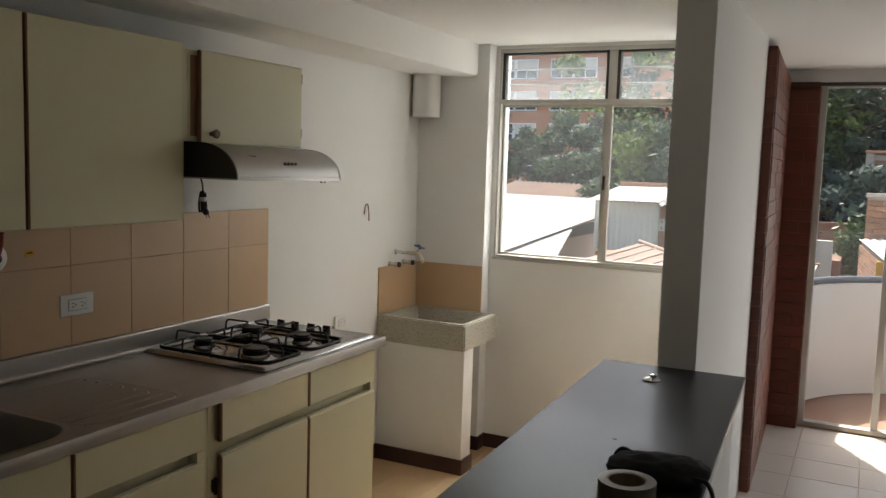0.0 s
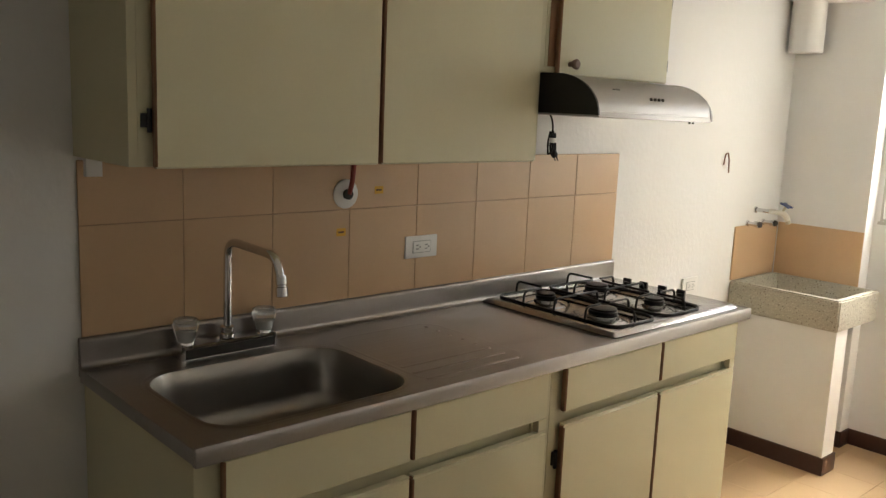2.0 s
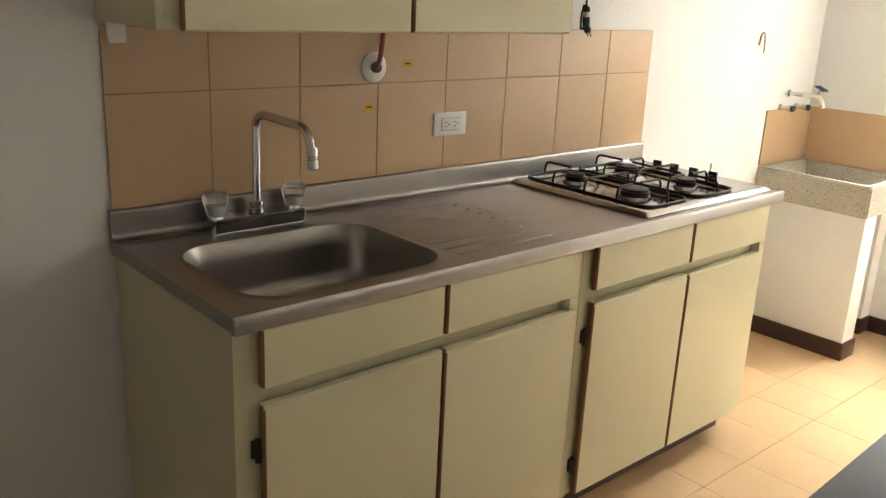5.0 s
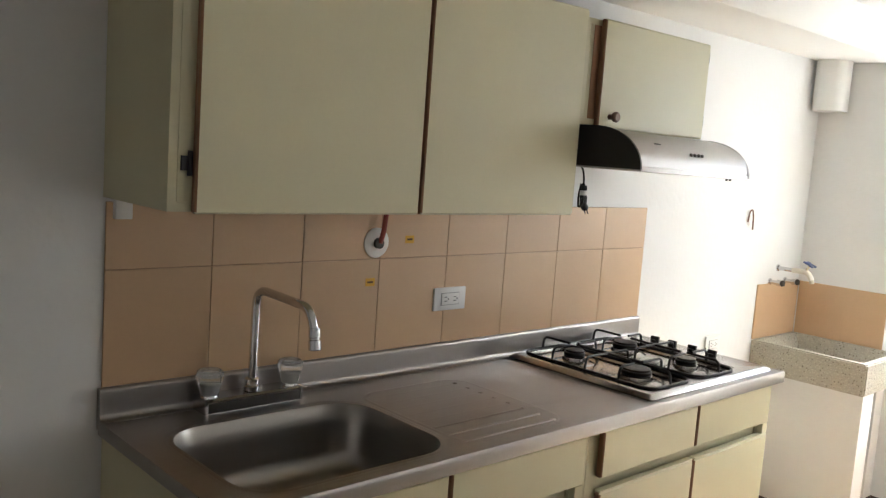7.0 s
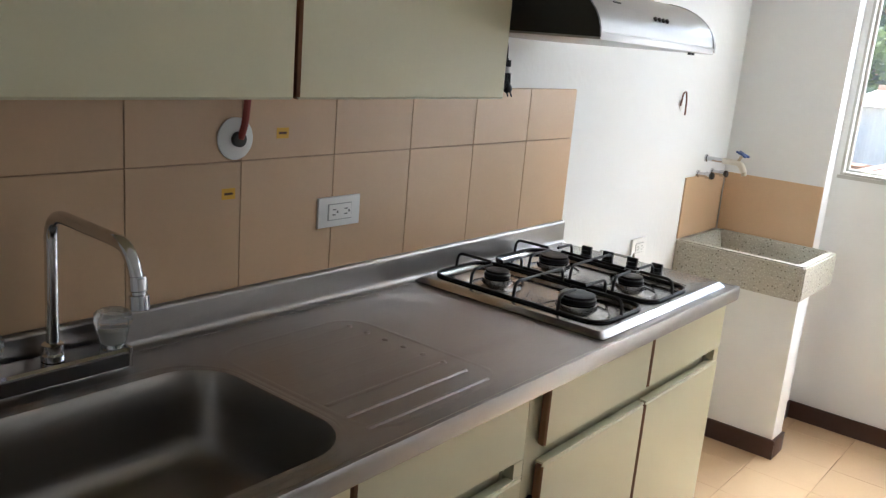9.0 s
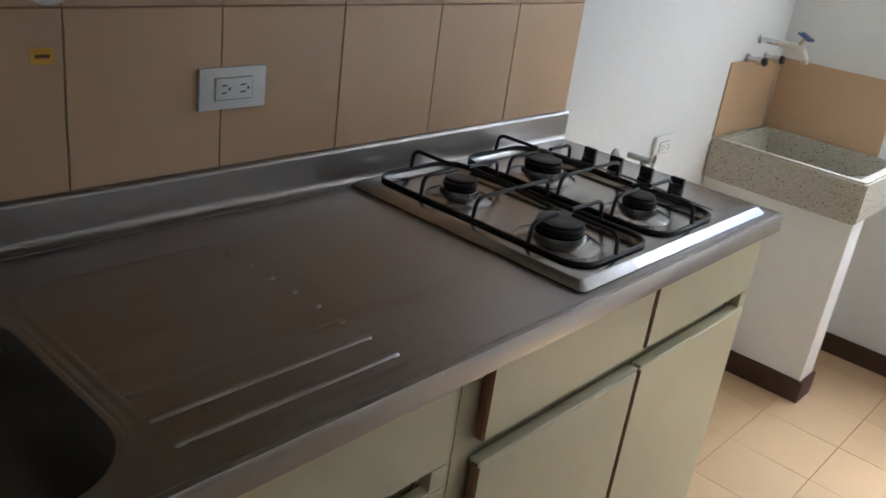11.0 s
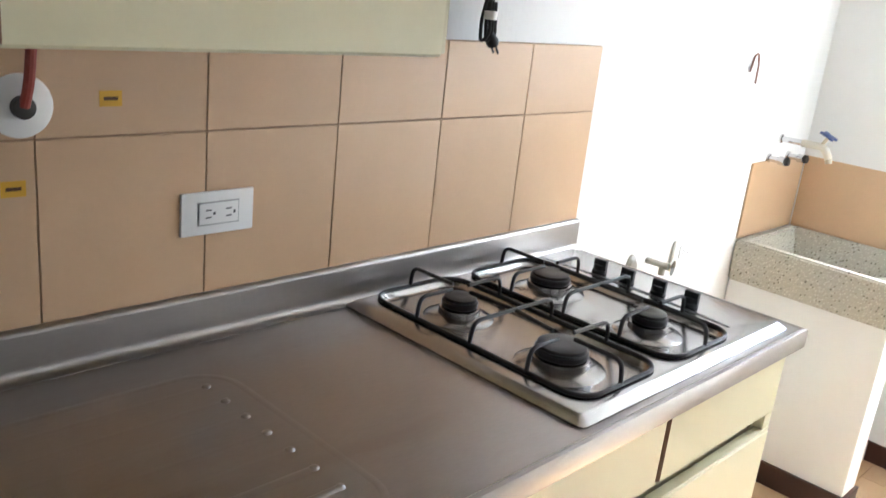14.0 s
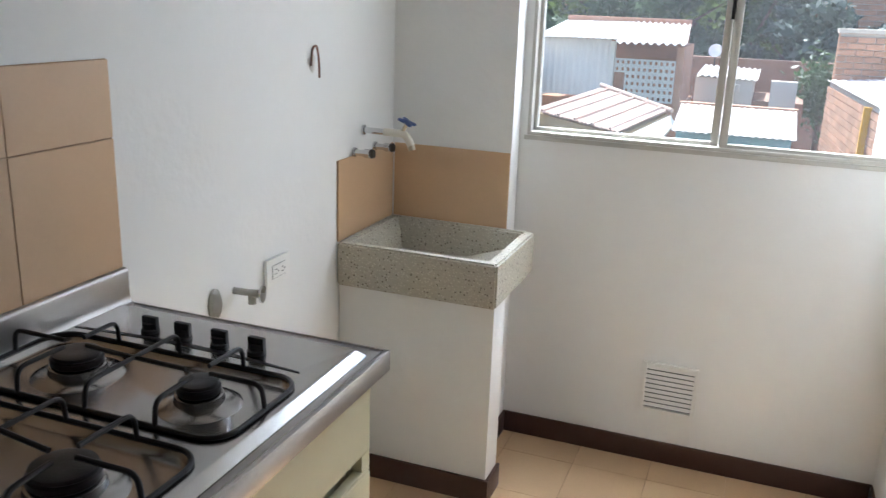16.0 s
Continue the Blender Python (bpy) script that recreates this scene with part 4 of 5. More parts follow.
for a in ((0.910, 0.190, 0.922, 0.368), (1.078, 0.190, 1.090, 0.368), (0.922, 0.190, 1.078, 0.202), (0.922, 0.356, 1.078, 0.368)):
    part("frame", bx(a[0], WY - 0.014, a[1], a[2], WY - 0.001, a[3], bevel=0.002), WPLAST, vg)
for k in range(9):
    z = 0.2115 + 0.0170 * k
    bm = bx(0.922, -0.006, -0.006, 1.078, 0.0, 0.006)
    bm.transform(Matrix.Translation((0, WY - 0.005, z)) @ Matrix.Rotation(radians(-25), 4, "X"))
    part("slat", bm, WPLAST, vg)

# ---- breakfast bar and what lies on it ----
bar = thing("breakfast_bar", (1.74, 1.1, 0.0), "breakfast bar with black laminate top on a white half wall", "bar counter")
bm = bmesh.new()
pts = [(1.466 + 0.042 * (2.13 - y), y) for y in (2.118, 0.10)] + [(1.967 + 0.051 * (2.13 - y), y) for y in (0.10, 2.132)]
loft(bm, [[(x, y, z) for x, y in pts] for z in (0.870, 0.900)])
bmesh.ops.bevel(bm, geom=list(bm.edges), offset=0.003, segments=2, affect="EDGES")
part("bar_top", bm, BARTOP, bar, "matt black laminate bar top")
bm = bmesh.new()
pts2 = [(1.64 + 0.045 * (2.13 - y), y) for y in (2.10, 0.16)] + [(1.935 + 0.051 * (2.13 - y), y) for y in (0.16, 2.130)]
loft(bm, [[(x, y, z) for x, y in pts2] for z in (0.0, 0.869)])
part("half_wall", bm, PAINT, bar, "white painted half wall")
part("screw_hole", lathe(bmesh.new(), (1.754, 1.223, 0.9002), ((0.007, 0), (0.006, 0.001)), 10), BLACK, bar)
kn = thing("door_knob_rose", (1.694, 1.900, 0.90), "small loose chrome knob rose lying on the bar", "knob rose")
part("rose", lathe(bmesh.new(), (1.694, 1.900, 0.9003), ((0.030, 0), (0.031, 0.003), (0.022, 0.010), (0.010, 0.013)), 28), CHROME, kn)
part("stem", lathe(bmesh.new(), (1.698, 1.903, 0.912), ((0.012, 0), (0.012, 0.008), (0.006, 0.010)), 16), CHROME, kn)
tp = thing("tape_roll", (1.890, 0.815, 0.90), "roll of clear brown packing tape lying on the bar", "tape roll")
part("tape", lathe(bmesh.new(), (1.890, 0.815, 0.901), ((0.043, 0), (0.0610, 0), (0.0610, 0.050), (0.043, 0.050), (0.043, 0.0002)), 40), TAPE, tp)
part("core", lathe(bmesh.new(), (1.890, 0.815, 0.901), ((0.038, 0), (0.0427, 0), (0.0427, 0.0495), (0.038, 0.0495), (0.038, 0.0002)), 40), CARD, tp, "cardboard core")
bag = thing("camera_pouch", (1.92, 0.985, 0.90), "soft black fabric pouch with a wrist strap on the bar", "pouch")
bm = bmesh.new()
bmesh.ops.create_icosphere(bm, subdivisions=4, radius=1.0)
for v in bm.verts:
    c = v.co.copy()
    n = noise.noise(c * 1.8) * 0.12
    v.co = Vector((1.920 + 0.112 * (abs(c.x) ** 0.8 * (1 if c.x > 0 else -1)) * (1 + n) + 0.02 * c.y, 0.985 + 0.072 * c.y * (1 + n), max(0.9015, 0.925 + 0.034 * c.z * (1 + n) + 0.010 * noise.noise(c * 4))))
part("body", bm, FABRIC, bag, smooth=1.5)
part("strap", tube(bmesh.new(), bent([(2.007, 0.953, 0.93), (2.037, 0.933, 0.935), (2.057, 0.903, 0.91), (2.047, 0.863, 0.903), (2.007, 0.873, 0.904)], 0.03), 0.005, 8), FABRIC, bag, "black wrist strap")
part("strap", tube(bmesh.new(), bent([(1.852, 1.033, 0.935), (1.817, 1.053, 0.940), (1.797, 1.058, 0.915), (1.827, 1.033, 0.906), (1.862, 1.013, 0.91)], 0.02), 0.005, 8), FABRIC, bag, "black strap loop")

# ---- outside: ground, roofs, houses, trees ----
GZ = -6.0
bm = bmesh.new()
vs = [bm.verts.new((x, y, GZ)) for x, y in ((-900, -900), (900, -900), (900, 1500), (-900, 1500))]
bm.faces.new(vs)
structure("ground", bm, EARTH, "dusty ground between the houses", "ground")


def corrugated(bm, p0, p1, q0, q1, waves, amp, thick=0.012, steps=6):
    """A corrugated sheet between the edges p0-p1 (low) and q0-q1 (high), its waves running from low to high."""
    p0, p1, q0, q1 = map(Vector, (p0, p1, q0, q1))
    n = (p1 - p0).cross(q0 - p0).normalized()
    if n.z < 0:
        n = -n
    k = waves * steps
    rings = []
    for s in (0.0, 1.0):
        rings.append([(p0.lerp(p1, i / k)).lerp(q0.lerp(q1, i / k), s) + n * amp * math.cos(2 * math.pi * i / steps) for i in range(k + 1)])
    for off in (0.0, -thick):
        loft(bm, [[v + n * off for v in r] for r in rings], False, False, False)
    return bm


def brick_panel(parent, origin, u, w, h, bl, bh, mat_, depth, name="brick", proud=0.004, gap=0.004):
    """Bricks in running bond on an upright plane: origin, unit direction u along it, width and height."""
    origin, u = Vector(origin), Vector(u).normalized()
    nrm = Vector((u.y, -u.x, 0))
    rows = int(h / bh)
    rot = Matrix((( u.x, -nrm.x, 0, 0), (u.y, -nrm.y, 0, 0), (0, 0, 1, 0), (0, 0, 0, 1)))
    meshes = {}
    for r in range(rows):
        x = -bl / 2 if r % 2 else 0.0
        while x < w - 0.01:
            a, b = max(x, 0), min(x + bl, w)
            x += bl
            ln = round(b - a, 2)
            if ln < 0.03:
                continue
            if ln not in meshes:
                meshes[ln] = finish(name, bx(-ln / 2 + gap, 0, -bh / 2 + gap, ln / 2 - gap, depth, bh / 2 - gap, bevel=min(0.004, gap), seg=1), mat_, Vector((0, 0, 0)))
            off = proud * random.uniform(0.3, 1.0)
            p = origin + u * ((a + b) / 2) + Vector((0, 0, (r + 0.5) * bh)) + nrm * (off + depth)
            piece(name, meshes[ln], parent, Matrix.Translation(p - BASE[parent.name]) @ rot)


def tree(x, y, h, rad, seed, leaf, n=8000, size=0.20):
    rnd = random.Random(seed)
    nr = np.random.default_rng(seed)
    t = thing("tree", (x, y, GZ), "tall leafy tree behind the neighbouring houses", "tree", "trees behind the houses")
    bm = bmesh.new()
    base = Vector((x, y, GZ))
    fork = base + Vector((rnd.uniform(-0.4, 0.4), 0, h * 0.42))
    tube(bm, [base, base.lerp(fork, 0.5) + Vector((0.15, 0, 0)), fork], [0.34, 0.27, 0.20], 10)
    ends = []
    for k in range(9):
        a = rnd.uniform(0, 6.28)
        e = fork + Vector((math.cos(a) * rad * rnd.uniform(0.4, 0.95), math.sin(a) * rad * rnd.uniform(0.4, 0.95), h * rnd.uniform(0.08, 0.55)))
        mid = fork.lerp(e, 0.5) + Vector((0, 0, 0.06 * h))
        tube(bm, [fork - Vector((0, 0, 0.3)), mid, e], [0.13, 0.08, 0.025], 7)
        ends += [e, mid]
        for j in range(3):
            e2 = mid.lerp(e, rnd.uniform(0.1, 0.9)) + Vector((rnd.uniform(-1, 1), rnd.uniform(-1, 1), rnd.uniform(-0.3, 1))) * rad * 0.4
            tube(bm, [mid.lerp(e, 0.3), e2], [0.045, 0.015], 5)
            ends.append(e2)
    part("trunk", bm, BARK, t)
    c = np.array([ends[i] for i in nr.integers(0, len(ends), 46)])
    c = c + nr.normal(0, rad * 0.16, c.shape)
    cs = rad * nr.uniform(0.12, 0.28, len(c))
    idx = nr.integers(0, len(c), n)
    d = nr.normal(0, 1, (n, 3))
    d /= np.linalg.norm(d, axis=1)[:, None]
    pos = c[idx] + d * (cs[idx] * nr.uniform(0.45, 1.0, n) ** 0.6)[:, None] * np.array([1.15, 1.15, 0.75])
    a = nr.normal(0, 1, (n, 3))
    a /= np.linalg.norm(a, axis=1)[:, None]
    b = np.cross(a, d + 0.001)
    b /= np.linalg.norm(b, axis=1)[:, None]
    sz = size * nr.uniform(0.5, 1.2, n)[:, None]
    v = np.stack([pos - a * sz, pos + b * sz * 0.42, pos + a * sz, pos - b * sz * 0.42], 1).reshape(-1, 3) - np.array([x, y, GZ])
    me = bpy.data.meshes.new("crown")
    me.from_pydata(v.tolist(), [], [(4 * i, 4 * i + 1, 4 * i + 2, 4 * i + 3) for i in range(n)])
    me.materials.append(leaf)
    ob = new("crown", me)
    ob.parent = t


for i, (x, y, h, r) in enumerate(((-10.6, 41, 10.8, 2.7), (-12.6, 39.5, 10.4, 2.7), (-0.9, 27.5, 8.4, 2.7), (2.0, 26.0, 7.8, 2.3), (-3.8, 28.0, 8.6, 2.7), (-7.6, 37, 11.5, 3.2), (-5.0, 33, 12.2, 3.8), (-2.0, 31, 13.0, 4.2), (1.4, 33, 14.0, 4.4), (4.6, 30, 13.5, 4.2),
                                   (8.2, 33, 14.0, 4.6), (12.0, 36, 14.0, 4.8), (-6.0, 46, 15.5, 4.2), (-1.0, 44, 16.5, 5.0), (5.0, 43, 16.5, 5.0), (10.0, 45, 16.0, 5.0))):
    tree(x, y, h, r, 20 + i, LEAF_Y if i in (6, 8, 11) else (LEAF if i % 3 else LEAF_B))


# fibre cement sheds
big = thing("neighbour_roof", (-7.5, 17, GZ), "large pale fibre cement roof over a neighbouring house", "house")
bm = bmesh.new()
corrugated(bm, (-14.5, 7.5, 0.22), (-2.45, 7.5, 0.13), (-14.5, 24.0, 0.74), (-3.6, 24.0, 0.66), 60, 0.025)
part("roof", bm, FIBRE, big)
part("wall", bx(-14.2, 7.8, GZ, -3.7, 23.5, 0.0), CREAMW, big)
bm = bmesh.new()
corrugated(bm, (-2.5, 7.5, 0.11), (-1.75, 7.5, 0.08), (-3.0, 15.5, 0.36), (-2.1, 12.0, 0.18), 5, 0.010)
part("lower_roof", bm, FIBRE, big, "lower strip of sheet roof")
clay2 = thing("clay_roof", (-5.0, 25.5, GZ), "low house with a pale clay tile roof", "house")
bm = bmesh.new()
corrugated(bm, (-9.5, 24.5, 0.35), (-3.6, 24.5, 0.35), (-9.2, 28.0, 1.0), (-3.8, 28.0, 0.95), 30, 0.07, 0.03)
part("roof", bm, CLAY, clay2)
part("wall", bx(-9.3, 24.7, GZ, -3.8, 27.9, 0.25), CREAMW, clay2)

# shack with zinc front and screen block wall
sh = thing("rooftop_shack", (-1.4, 17.3, GZ), "rooftop shack of zinc sheet and pierced screen blocks", "house")
bm = bmesh.new()
corrugated(bm, (-2.85, 16.5, -0.10), (-1.59, 16.5, -0.10), (-2.85, 16.52, 0.92), (-1.59, 16.52, 0.93), 11, 0.005, 0.01)
part("zinc_wall", bm, ZINC, sh, "grey zinc sheet wall")
bm = bmesh.new()
corrugated(bm, (-2.95, 16.3, 0.94), (-1.45, 16.3, 0.95), (-2.90, 18.6, 1.20), (-1.45, 18.6, 1.22), 14, 0.006, 0.012, 10)
part("roof", bm, FIBRE, sh)
bm = bmesh.new()
corrugated(bm, (-1.44, 16.1, 0.90), (-0.23, 16.1, 0.92), (-1.44, 18.5, 1.22), (-0.42, 18.5, 1.21), 9, 0.022, 0.012, 12)
part("roof", bm, FIBRE, sh)
part("ridge", bx(-2.9, 18.62, 1.15, -0.42, 18.72, 1.30, bevel=0.02), OBRICK, sh)
part("wall", bx(-2.83, 16.6, GZ, -0.25, 18.5, -0.16), OBRICK, sh)
part("back_wall", bx(-2.83, 18.35, -0.16, -0.42, 18.5, 1.15), OBRICK, sh)
part("side_wall", bx(-0.42, 16.5, -0.16, -0.30, 18.34, 0.86), OBRICK, sh)
part("post", bx(-1.58, 16.45, -0.16, -1.51, 16.62, 0.90), CREAMW, sh)
for r in range(6):
    for c in range(11):
        x0, z0 = -1.50 + 0.098 * c, -0.14 + 0.125 * r
        if (c < 2 and r < 4):
            continue
        bm = bmesh.new()
        box(bm, x0, 16.50, z0, x0 + 0.096, 16.58, z0 + 0.030)
        box(bm, x0, 16.50, z0 + 0.092, x0 + 0.096, 16.58, z0 + 0.122)
        box(bm, x0, 16.50, z0 + 0.030, x0 + 0.022, 16.58, z0 + 0.092)
        box(bm, x0 + 0.074, 16.50, z0 + 0.030, x0 + 0.096, 16.58, z0 + 0.092)
        part("screen_block", bm, CREAMW, sh, smooth=0)
part("screen_panel", bx(-1.50, 16.52, -0.14, -1.306, 16.58, 0.355), OBRICK, sh)

# clay roof close by
cl = thing("clay_roof", (-0.9, 12.0, GZ), "ochre house with a low pale clay tile roof", "house")
E0, E1, T0, T1 = Vector((-1.82, 12.2, 0.10)), Vector((-0.47, 11.2, 0.03)), Vector((-1.13, 13.6, 0.34)), Vector((-0.06, 12.6, 0.18))
bm = bmesh.new()
corrugated(bm, E0, E1, T0, T1, 22, 0.012, 0.02)
part("roof", bm, CLAY, cl)
bm = bmesh.new()
tube(bm, [T0 + Vector((-0.05, 0, 0.03)), T1 + Vector((0.05, 0, 0.0))], 0.032, 8)
part("ridge", bm, CLAY, cl)
for k in range(5):
    s = (k + 0.5) / 5
    a, b = E0.lerp(E1, s), T0.lerp(T1, s)
    bm = bmesh.new()
    tube(bm, [a + Vector((0, 0, 0.015)), b + Vector((0, 0, 0.015))], 0.017, 6)
    part("cover_tile_row", bm, CLAY, cl)
bm = bmesh.new()
loft(bm, [[(p.x, p.y, GZ) for p in (E0 + Vector((0.05, 0.1, 0)), E1 + Vector((0, 0.1, 0)), T1, T0)], [(p.x, p.y, p.z - 0.06) for p in (E0 + Vector((0.05, 0.1, 0)), E1 + Vector((0, 0.1, 0)), T1, T0)]])
part("wall", bm, OCHRE, cl)
bm = bmesh.new()
loft(bm, [[(-0.40, 11.2, z - 0.02), (-0.02, 12.6, z + 0.12), (0.05, 12.6, z + 0.02), (-0.02, 11.9, z - 0.08)] for z in (-0.03, 0.0)])
part("lean_to_roof", bm, CREAMW, cl, "white rendered lean-to")

# white roof with a teal front
wr = thing("white_roof_house", (0.9, 14.0, GZ), "low house with white sheet roof and teal front", "house")
bm = bmesh.new()
corrugated(bm, (0.07, 12.0, 0.0), (1.58, 12.0, 0.0), (-0.07, 14.5, 0.09), (1.61, 14.5, 0.09), 16, 0.008)
part("roof", bm, FIBRE, wr)
part("wall", bx(0.10, 12.3, GZ, 1.53, 14.4, -0.03), TEAL, wr)
for k in range(5):
    part("window_panel", bx(0.16 + 0.27 * k, 12.26, -0.62, 0.37 + 0.27 * k, 12.3, -0.18, bevel=0.008), CREAMW if k % 2 else DARKPANE, wr)
part("fascia", bx(-0.1, 14.52, 0.04, 1.63, 14.65, 0.12, bevel=0.02), OBRICK, wr)

# cream house and brick boundary wall behind
ch = thing("cream_house", (0.8, 19.0, GZ), "cream rendered house with an air conditioner box", "house")
part("wall", bx(-0.24, 18.8, GZ, 0.87, 21.0, 0.20), CREAMW, ch)
bm = bmesh.new()
corrugated(bm, (-0.22, 18.75, 0.24), (0.95, 18.75, 0.20), (-0.22, 21.0, 0.32), (0.95, 21.0, 0.28), 10, 0.02)
part("roof", bm, FIBRE, ch)
part("air_conditioner", bx(0.40, 18.65, -0.05, 0.62, 18.79, 0.10, bevel=0.01), CREAMW, ch, "small grey air conditioner box")
part("door", bx(1.20, 18.6, -0.6, 1.68, 18.8, 0.22), CREAMW, ch, "white sheet door")
dish = thing("satellite_dish", (-0.04, 20.9, 0.28), "small white satellite dish on a thin pole", "satellite dish")
part("pole", tube(bmesh.new(), [(-0.04, 20.9, 0.26), (-0.04, 20.9, 0.62)], 0.015, 8), DARKMET, dish)
part("reflector", lathe(bmesh.new(), (-0.04, 20.87, 0.63), ((0.02, 0.0), (0.09, 0.012), (0.145, 0.045), (0.15, 0.042), (0.09, 0.004), (0.02, -0.008)), 20, Vector((-0.2, -0.9, 0.35))), WPLAST, dish)
bw = thing("boundary_wall", (1.2, 23.2, GZ), "long low brick boundary wall", "wall")
part("wall", bx(-2.0, 23.0, GZ, 5.0, 23.25, 0.34), YBRICK, bw)
part("lower_wall", bx(0.88, 18.82, GZ, 1.84, 20.9, -0.20), YBRICK, ch, "brick yard wall")
part("coping", bx(-2.0, 22.95, 0.34, 5.0, 23.3, 0.39), YBRICK, bw)

# brick houses
bh = thing("brick_house", (6.0, 27.0, GZ), "unplastered tall brick house with concrete bands", "house")
part("wall", bx(2.16, 26.3, GZ, 9.0, 28.5, 2.25), OBRICK, bh)
part("roof", bx(2.10, 26.15, 2.255, 9.1, 28.6, 2.33, bevel=0.02), OBRICK, bh)
part("band", bx(2.12, 26.22, 0.86, 9.05, 26.26, 1.02), OMORTAR, bh, "concrete band")
part("column", bx(2.12, 26.2, GZ, 2.34, 26.295, 2.25), OMORTAR, bh, "concrete column")
part("mortar_bed", bx(2.35, 26.285, -0.6, 5.2, 26.3, 2.2), OMORTAR, bh)
bn = thing("brick_house", (4.4, 16.5, GZ), "low unplastered brick house with a sheet roof", "house")
part("wall", bx(2.26, 18.37, GZ, 7.2, 18.6, 1.178), OBRICK, bn)
part("coping", bx(2.233, 18.30, 1.18, 7.2, 18.66, 1.26), OMORTAR, bn)
part("mortar_bed", bx(2.275, 18.354, -0.6, 5.0, 18.37, 1.17), OMORTAR, bn)
bm = bmesh.new()
loft(bm, [[(2.66, 13.44, z), (2.86, 13.44, z), (2.41, 18.2, z), (2.22, 18.2, z)] for z in (GZ, 0.285)])
part("side_wall", bm, OMORTAR, bn)
bm = bmesh.new()
corrugated(bm, (2.60, 13.3, 0.322), (7.1, 13.3, 0.60), (2.16, 18.28, 0.322), (7.1, 18.28, 0.74), 36, 0.012)
part("roof", bm, ZINC, bn)
part("front_wall", bx(2.89, 13.5, GZ, 7.0, 13.7, 0.26), CREAMW, bn)
part("yellow_post", bx(2.47, 14.12, -2.2, 2.575, 14.23, 0.26), YELLOW, bn, "yellow painted post")
pl = thing("bush", (2.21, 20.3, GZ), "bright green bush growing beside the brick house", "bush")
part("stem", tube(bmesh.new(), [(2.21, 20.3, GZ), (2.23, 20.3, -0.4)], [0.12, 0.05], 8), BARK, pl)
nr = np.random.default_rng(5)
n = 1700
pos = nr.normal(0, 1, (n, 3)) * np.array([0.22, 0.22, 0.32]) + np.array([-0.05, 0, -GZ - 0.08])
a = nr.normal(0, 1, (n, 3)); a /= np.linalg.norm(a, axis=1)[:, None]
b = np.cross(a, nr.normal(0, 1, (n, 3))); b /= np.linalg.norm(b, axis=1)[:, None]
sz = nr.uniform(0.045, 0.11, n)[:, None]
me = bpy.data.meshes.new("leaves")
me.from_pydata(np.stack([pos - a * sz, pos + b * sz * 0.4, pos + a * sz, pos - b * sz * 0.4], 1).reshape(-1, 3).tolist(), [], [(4 * i, 4 * i + 1, 4 * i + 2, 4 * i + 3) for i in range(n)])
me.materials.append(LEAF_P)
lv = new("leaves", me)
lv.parent = pl

# orange apartment block far off
ap = thing("apartment_building", (-26, 66, GZ), "orange brick apartment block with white framed windows", "building")
part("wall", bx(-48, 62, GZ, -13.5, 74, 21.0), ORANGE, ap)
part("roof", bx(-48.3, 61.7, 21.0, -13.2, 74.3, 21.4), CREAMW, ap)
fr = bmesh.new()
for x0, z0, x1, z1 in ((-0.9, -0.75, -0.82, 0.75), (0.82, -0.75, 0.9, 0.75), (-0.82, -0.75, 0.82, -0.67), (-0.82, 0.67, 0.82, 0.75), (-0.82, -0.12, 0.82, -0.05), (-0.04, -0.67, 0.04, -0.12)):
    box(fr, x0, -0.12, z0, x1, 0.02, z1)
FRAME_ME = finish("window_frame", fr, WPLAST, Vector((0, 0, 0)), 0)
PANE_ME = finish("pane", bx(-0.82, -0.04, -0.67, 0.82, -0.01, 0.67), DARKPANE, Vector((0, 0, 0)), 0)
CURT_ME = finish("curtain", bx(-0.82, -0.055, -0.02, 0.82, -0.042, 0.67), CREAMW, Vector((0, 0, 0)), 0)
for r in range(9):
    for c in range(9):
        wx, wz = -33.5 + 2.35 * c - (0.5 if c % 2 else 0), -3.2 + 2.45 * r
        base_m = Matrix.Translation(Vector((wx, 62.0, wz)) - BASE[ap.name])
        w = piece("window", FRAME_ME, ap, base_m)
        piece("pane", PANE_ME, w, Matrix.Identity(4))
        if (r * 7 + c * 3) % 4 != 1:
            piece("curtain", CURT_ME, w, Matrix.Identity(4))

# ---- pieces: tiles and bricks ----
tile_wall = structure("tile_backsplash", bx(0.0005, -0.030, 0.87, 0.0035, 1.995, 1.387), GROUT, "tan ceramic tile backsplash with thin brown joints", "tile backsplash")
ME_A = finish("tile", bx(0, 0.0010, 0.0010, 0.0035, 0.2525, 0.3492, bevel=0.0008, seg=1), TILE, Vector((0, 0, 0)))
ME_B = finish("tile", bx(0, 0.0010, 0.0008, 0.0035, 0.2525, 0.1484, bevel=0.0008, seg=1), TILE, Vector((0, 0, 0)))
for k in range(8):
    piece("tile", ME_A, tile_wall, Matrix.Translation((0.0033 + random.uniform(0, 0.0006), 0.2535 * k - 0.031, 0.886)))
    piece("tile", ME_B, tile_wall, Matrix.Translation((0.0033 + random.uniform(0, 0.0006), 0.2535 * k - 0.031, 1.237)))
tub_tiles = structure("tile_tub_surround", bx(0.0005, 2.931, 0.79, 0.0030, 3.339, 1.040), GROUT, "tan ceramic tiles above the laundry tub", "tile backsplash")
ME_C = finish("tile", bx(0, 0.001, 0, 0.0035, 0.403, 0.255, bevel=0.0012, seg=1), TILE, Vector((0, 0, 0)))
piece("tile", ME_C, tub_tiles, Matrix.Translation((0.0028, 2.932, 0.787)))
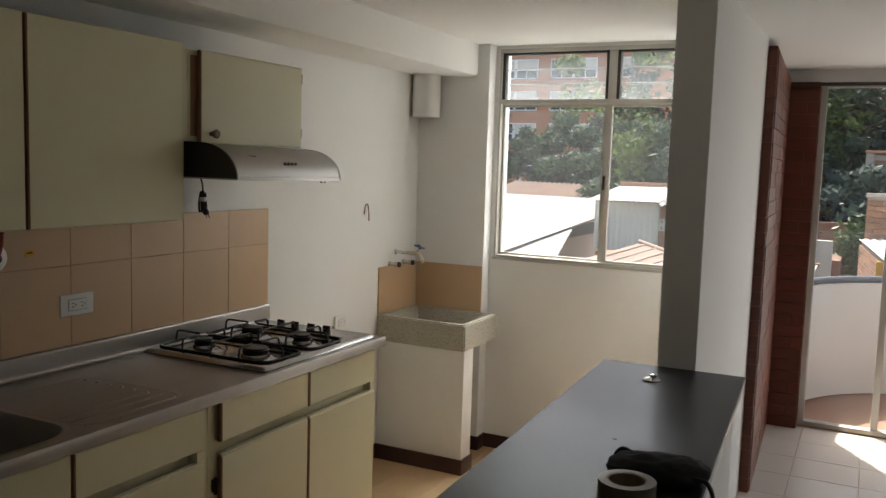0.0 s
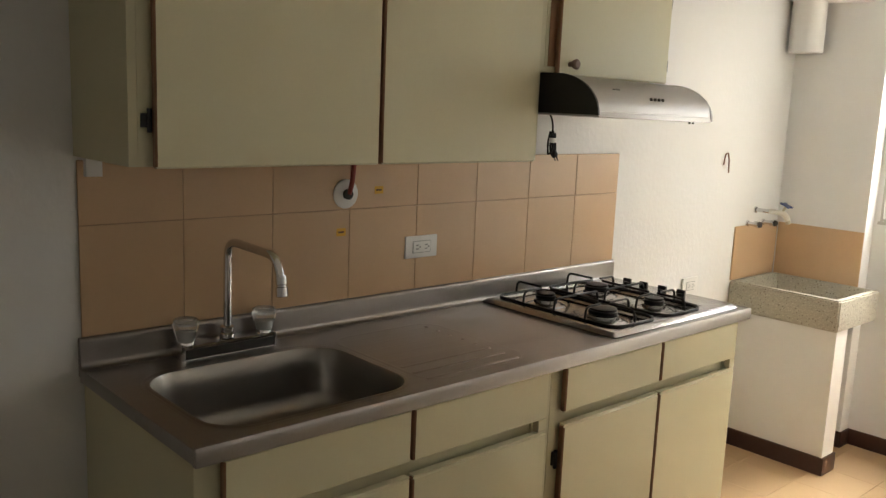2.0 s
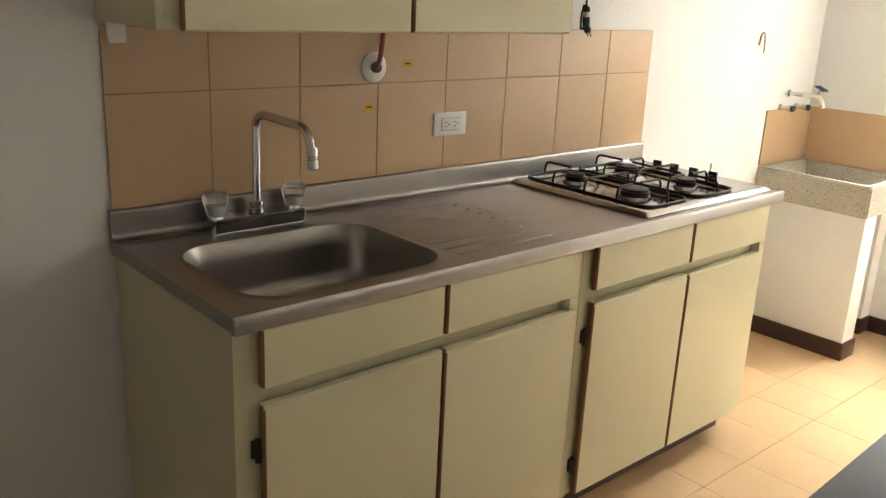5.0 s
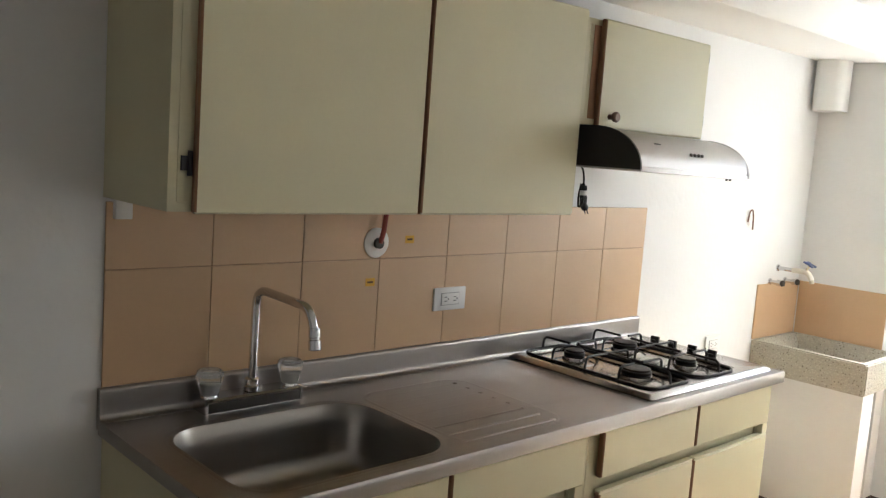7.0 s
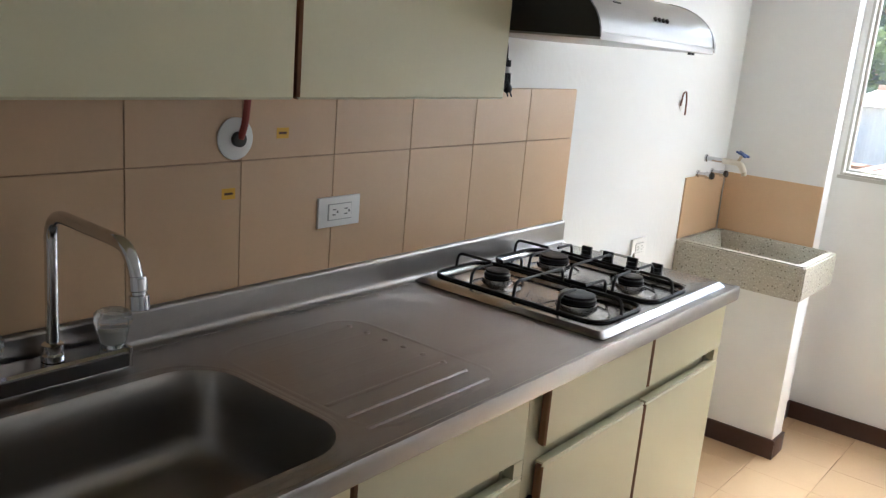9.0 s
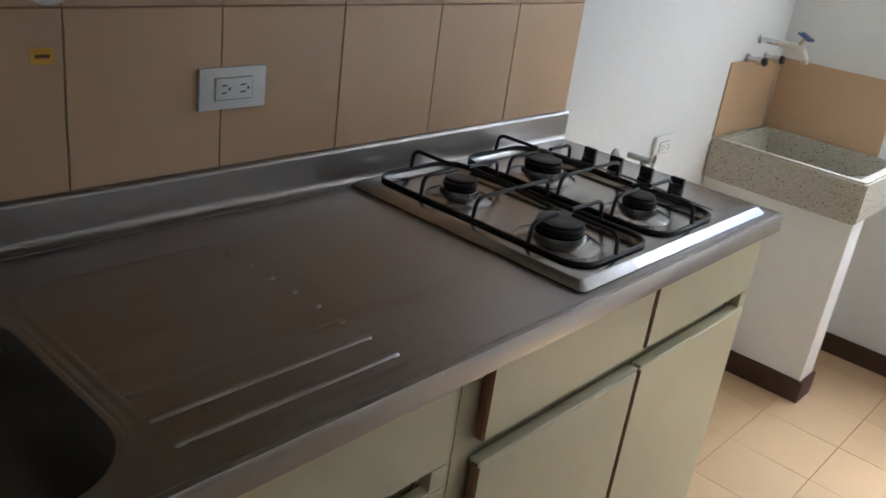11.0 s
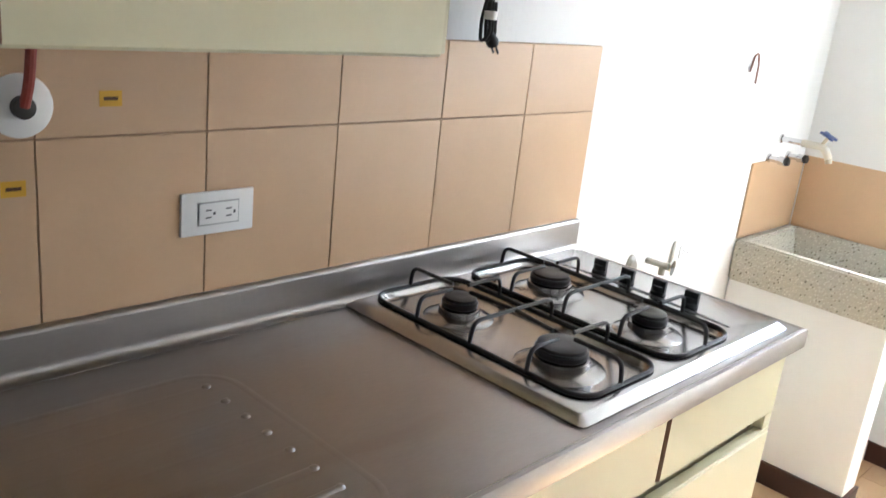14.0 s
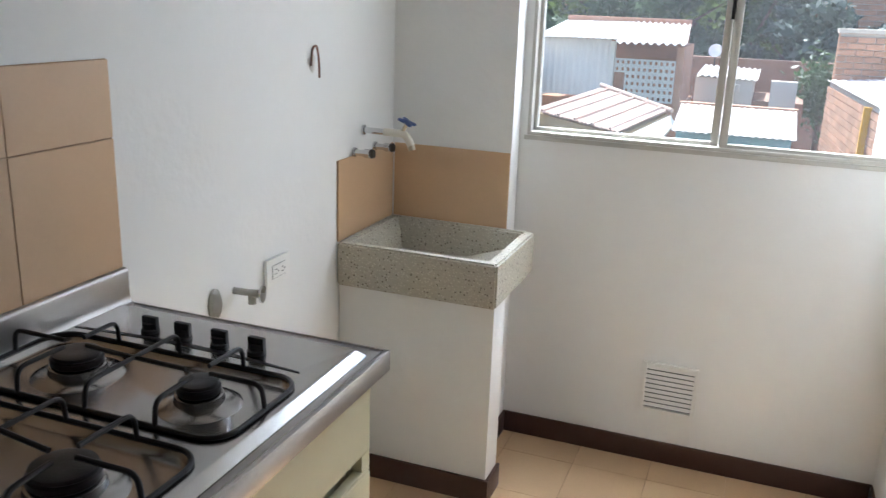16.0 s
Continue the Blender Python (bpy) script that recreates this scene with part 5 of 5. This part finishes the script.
ME_D = finish("tile", bx(0.001, -0.0035, 0, 0.414, 0, 0.255, bevel=0.0012, seg=1), TILE, Vector((0, 0, 0)))
piece("tile", ME_D, tub_tiles, Matrix.Translation((0.009, 3.3395, 0.787)))
ME_F = finish("floor_tile", bx(0.0006, 0.0006, -0.008, 0.2494, 0.2494, 0, bevel=0.0006, seg=1), FLOOR, Vector((0, 0, 0)))
for i in range(-1, 7):
    for j in range(-11, 14):
        x0, y0 = 0.221 + 0.25 * i, 0.04 + 0.25 * j
        if y0 < -2.8 or y0 + 0.25 > 3.55:
            continue
        if x0 < 0 or x0 + 0.25 > 1.70:
            xa, xb = max(x0, 0.0), min(x0 + 0.25, 1.70)
            if xb - xa < 0.02:
                continue
            key = finish("floor_tile", bx(xa - x0 + 0.001, 0.001, -0.008, xb - x0 - 0.001, 0.249, 0, bevel=0.001, seg=1), FLOOR, Vector((0, 0, 0)))
            piece("floor_tile", key, floor, Matrix.Translation((x0, y0, random.uniform(0, 0.0006))))
        else:
            piece("floor_tile", ME_F, floor, Matrix.Translation((x0, y0, random.uniform(0, 0.0006))))
ME_L = finish("floor_tile", bx(0.0015, 0.0015, -0.008, 0.3285, 0.3285, 0, bevel=0.0012, seg=1), LFLOOR, Vector((0, 0, 0)))
for i in range(9):
    for j in range(23):
        x0, y0 = 1.70 + 0.33 * i, 4.85 - 0.33 * (j + 1)
        if x0 + 0.33 < 4.7 and y0 > -2.8:
            piece("floor_tile", ME_L, floor_living, Matrix.Translation((x0, y0, random.uniform(0, 0.0005))))
brick_panel(brick_core, (1.820, 3.50, 0.0), (-0.050, 1.27, 0), 1.29, 2.22, 0.25, 0.073, BRICK, 0.045, gap=0.0012)
brick_panel(brick_core, (1.813, 3.497, 0.0), (1, 0, 0), 0.052, 2.22, 0.25, 0.073, BRICK, 0.02, gap=0.0012)
ret = bpy.data.objects["wall_brick_return"]
brick_panel(ret, (1.800, 4.80, 0.0), (1, 0, 0), 0.19, 2.17, 0.25, 0.073, BRICK, 0.02, gap=0.0012)
brick_panel(bh, (2.345, 26.28, -0.6), (1, 0, 0), 2.8, 2.75, 0.34, 0.14, OBRICK, 0.03, proud=0.01, gap=0.007)
brick_panel(bn, (2.27, 18.35, -0.6), (1, 0, 0), 2.6, 1.77, 0.30, 0.115, OBRICK, 0.03, proud=0.01, gap=0.007)
brick_panel(bn, (2.222, 18.15, -0.97), (0.0925, -0.9957, 0), 4.6, 1.24, 0.32, 0.12, OBRICK, 0.03, proud=0.01, gap=0.007)
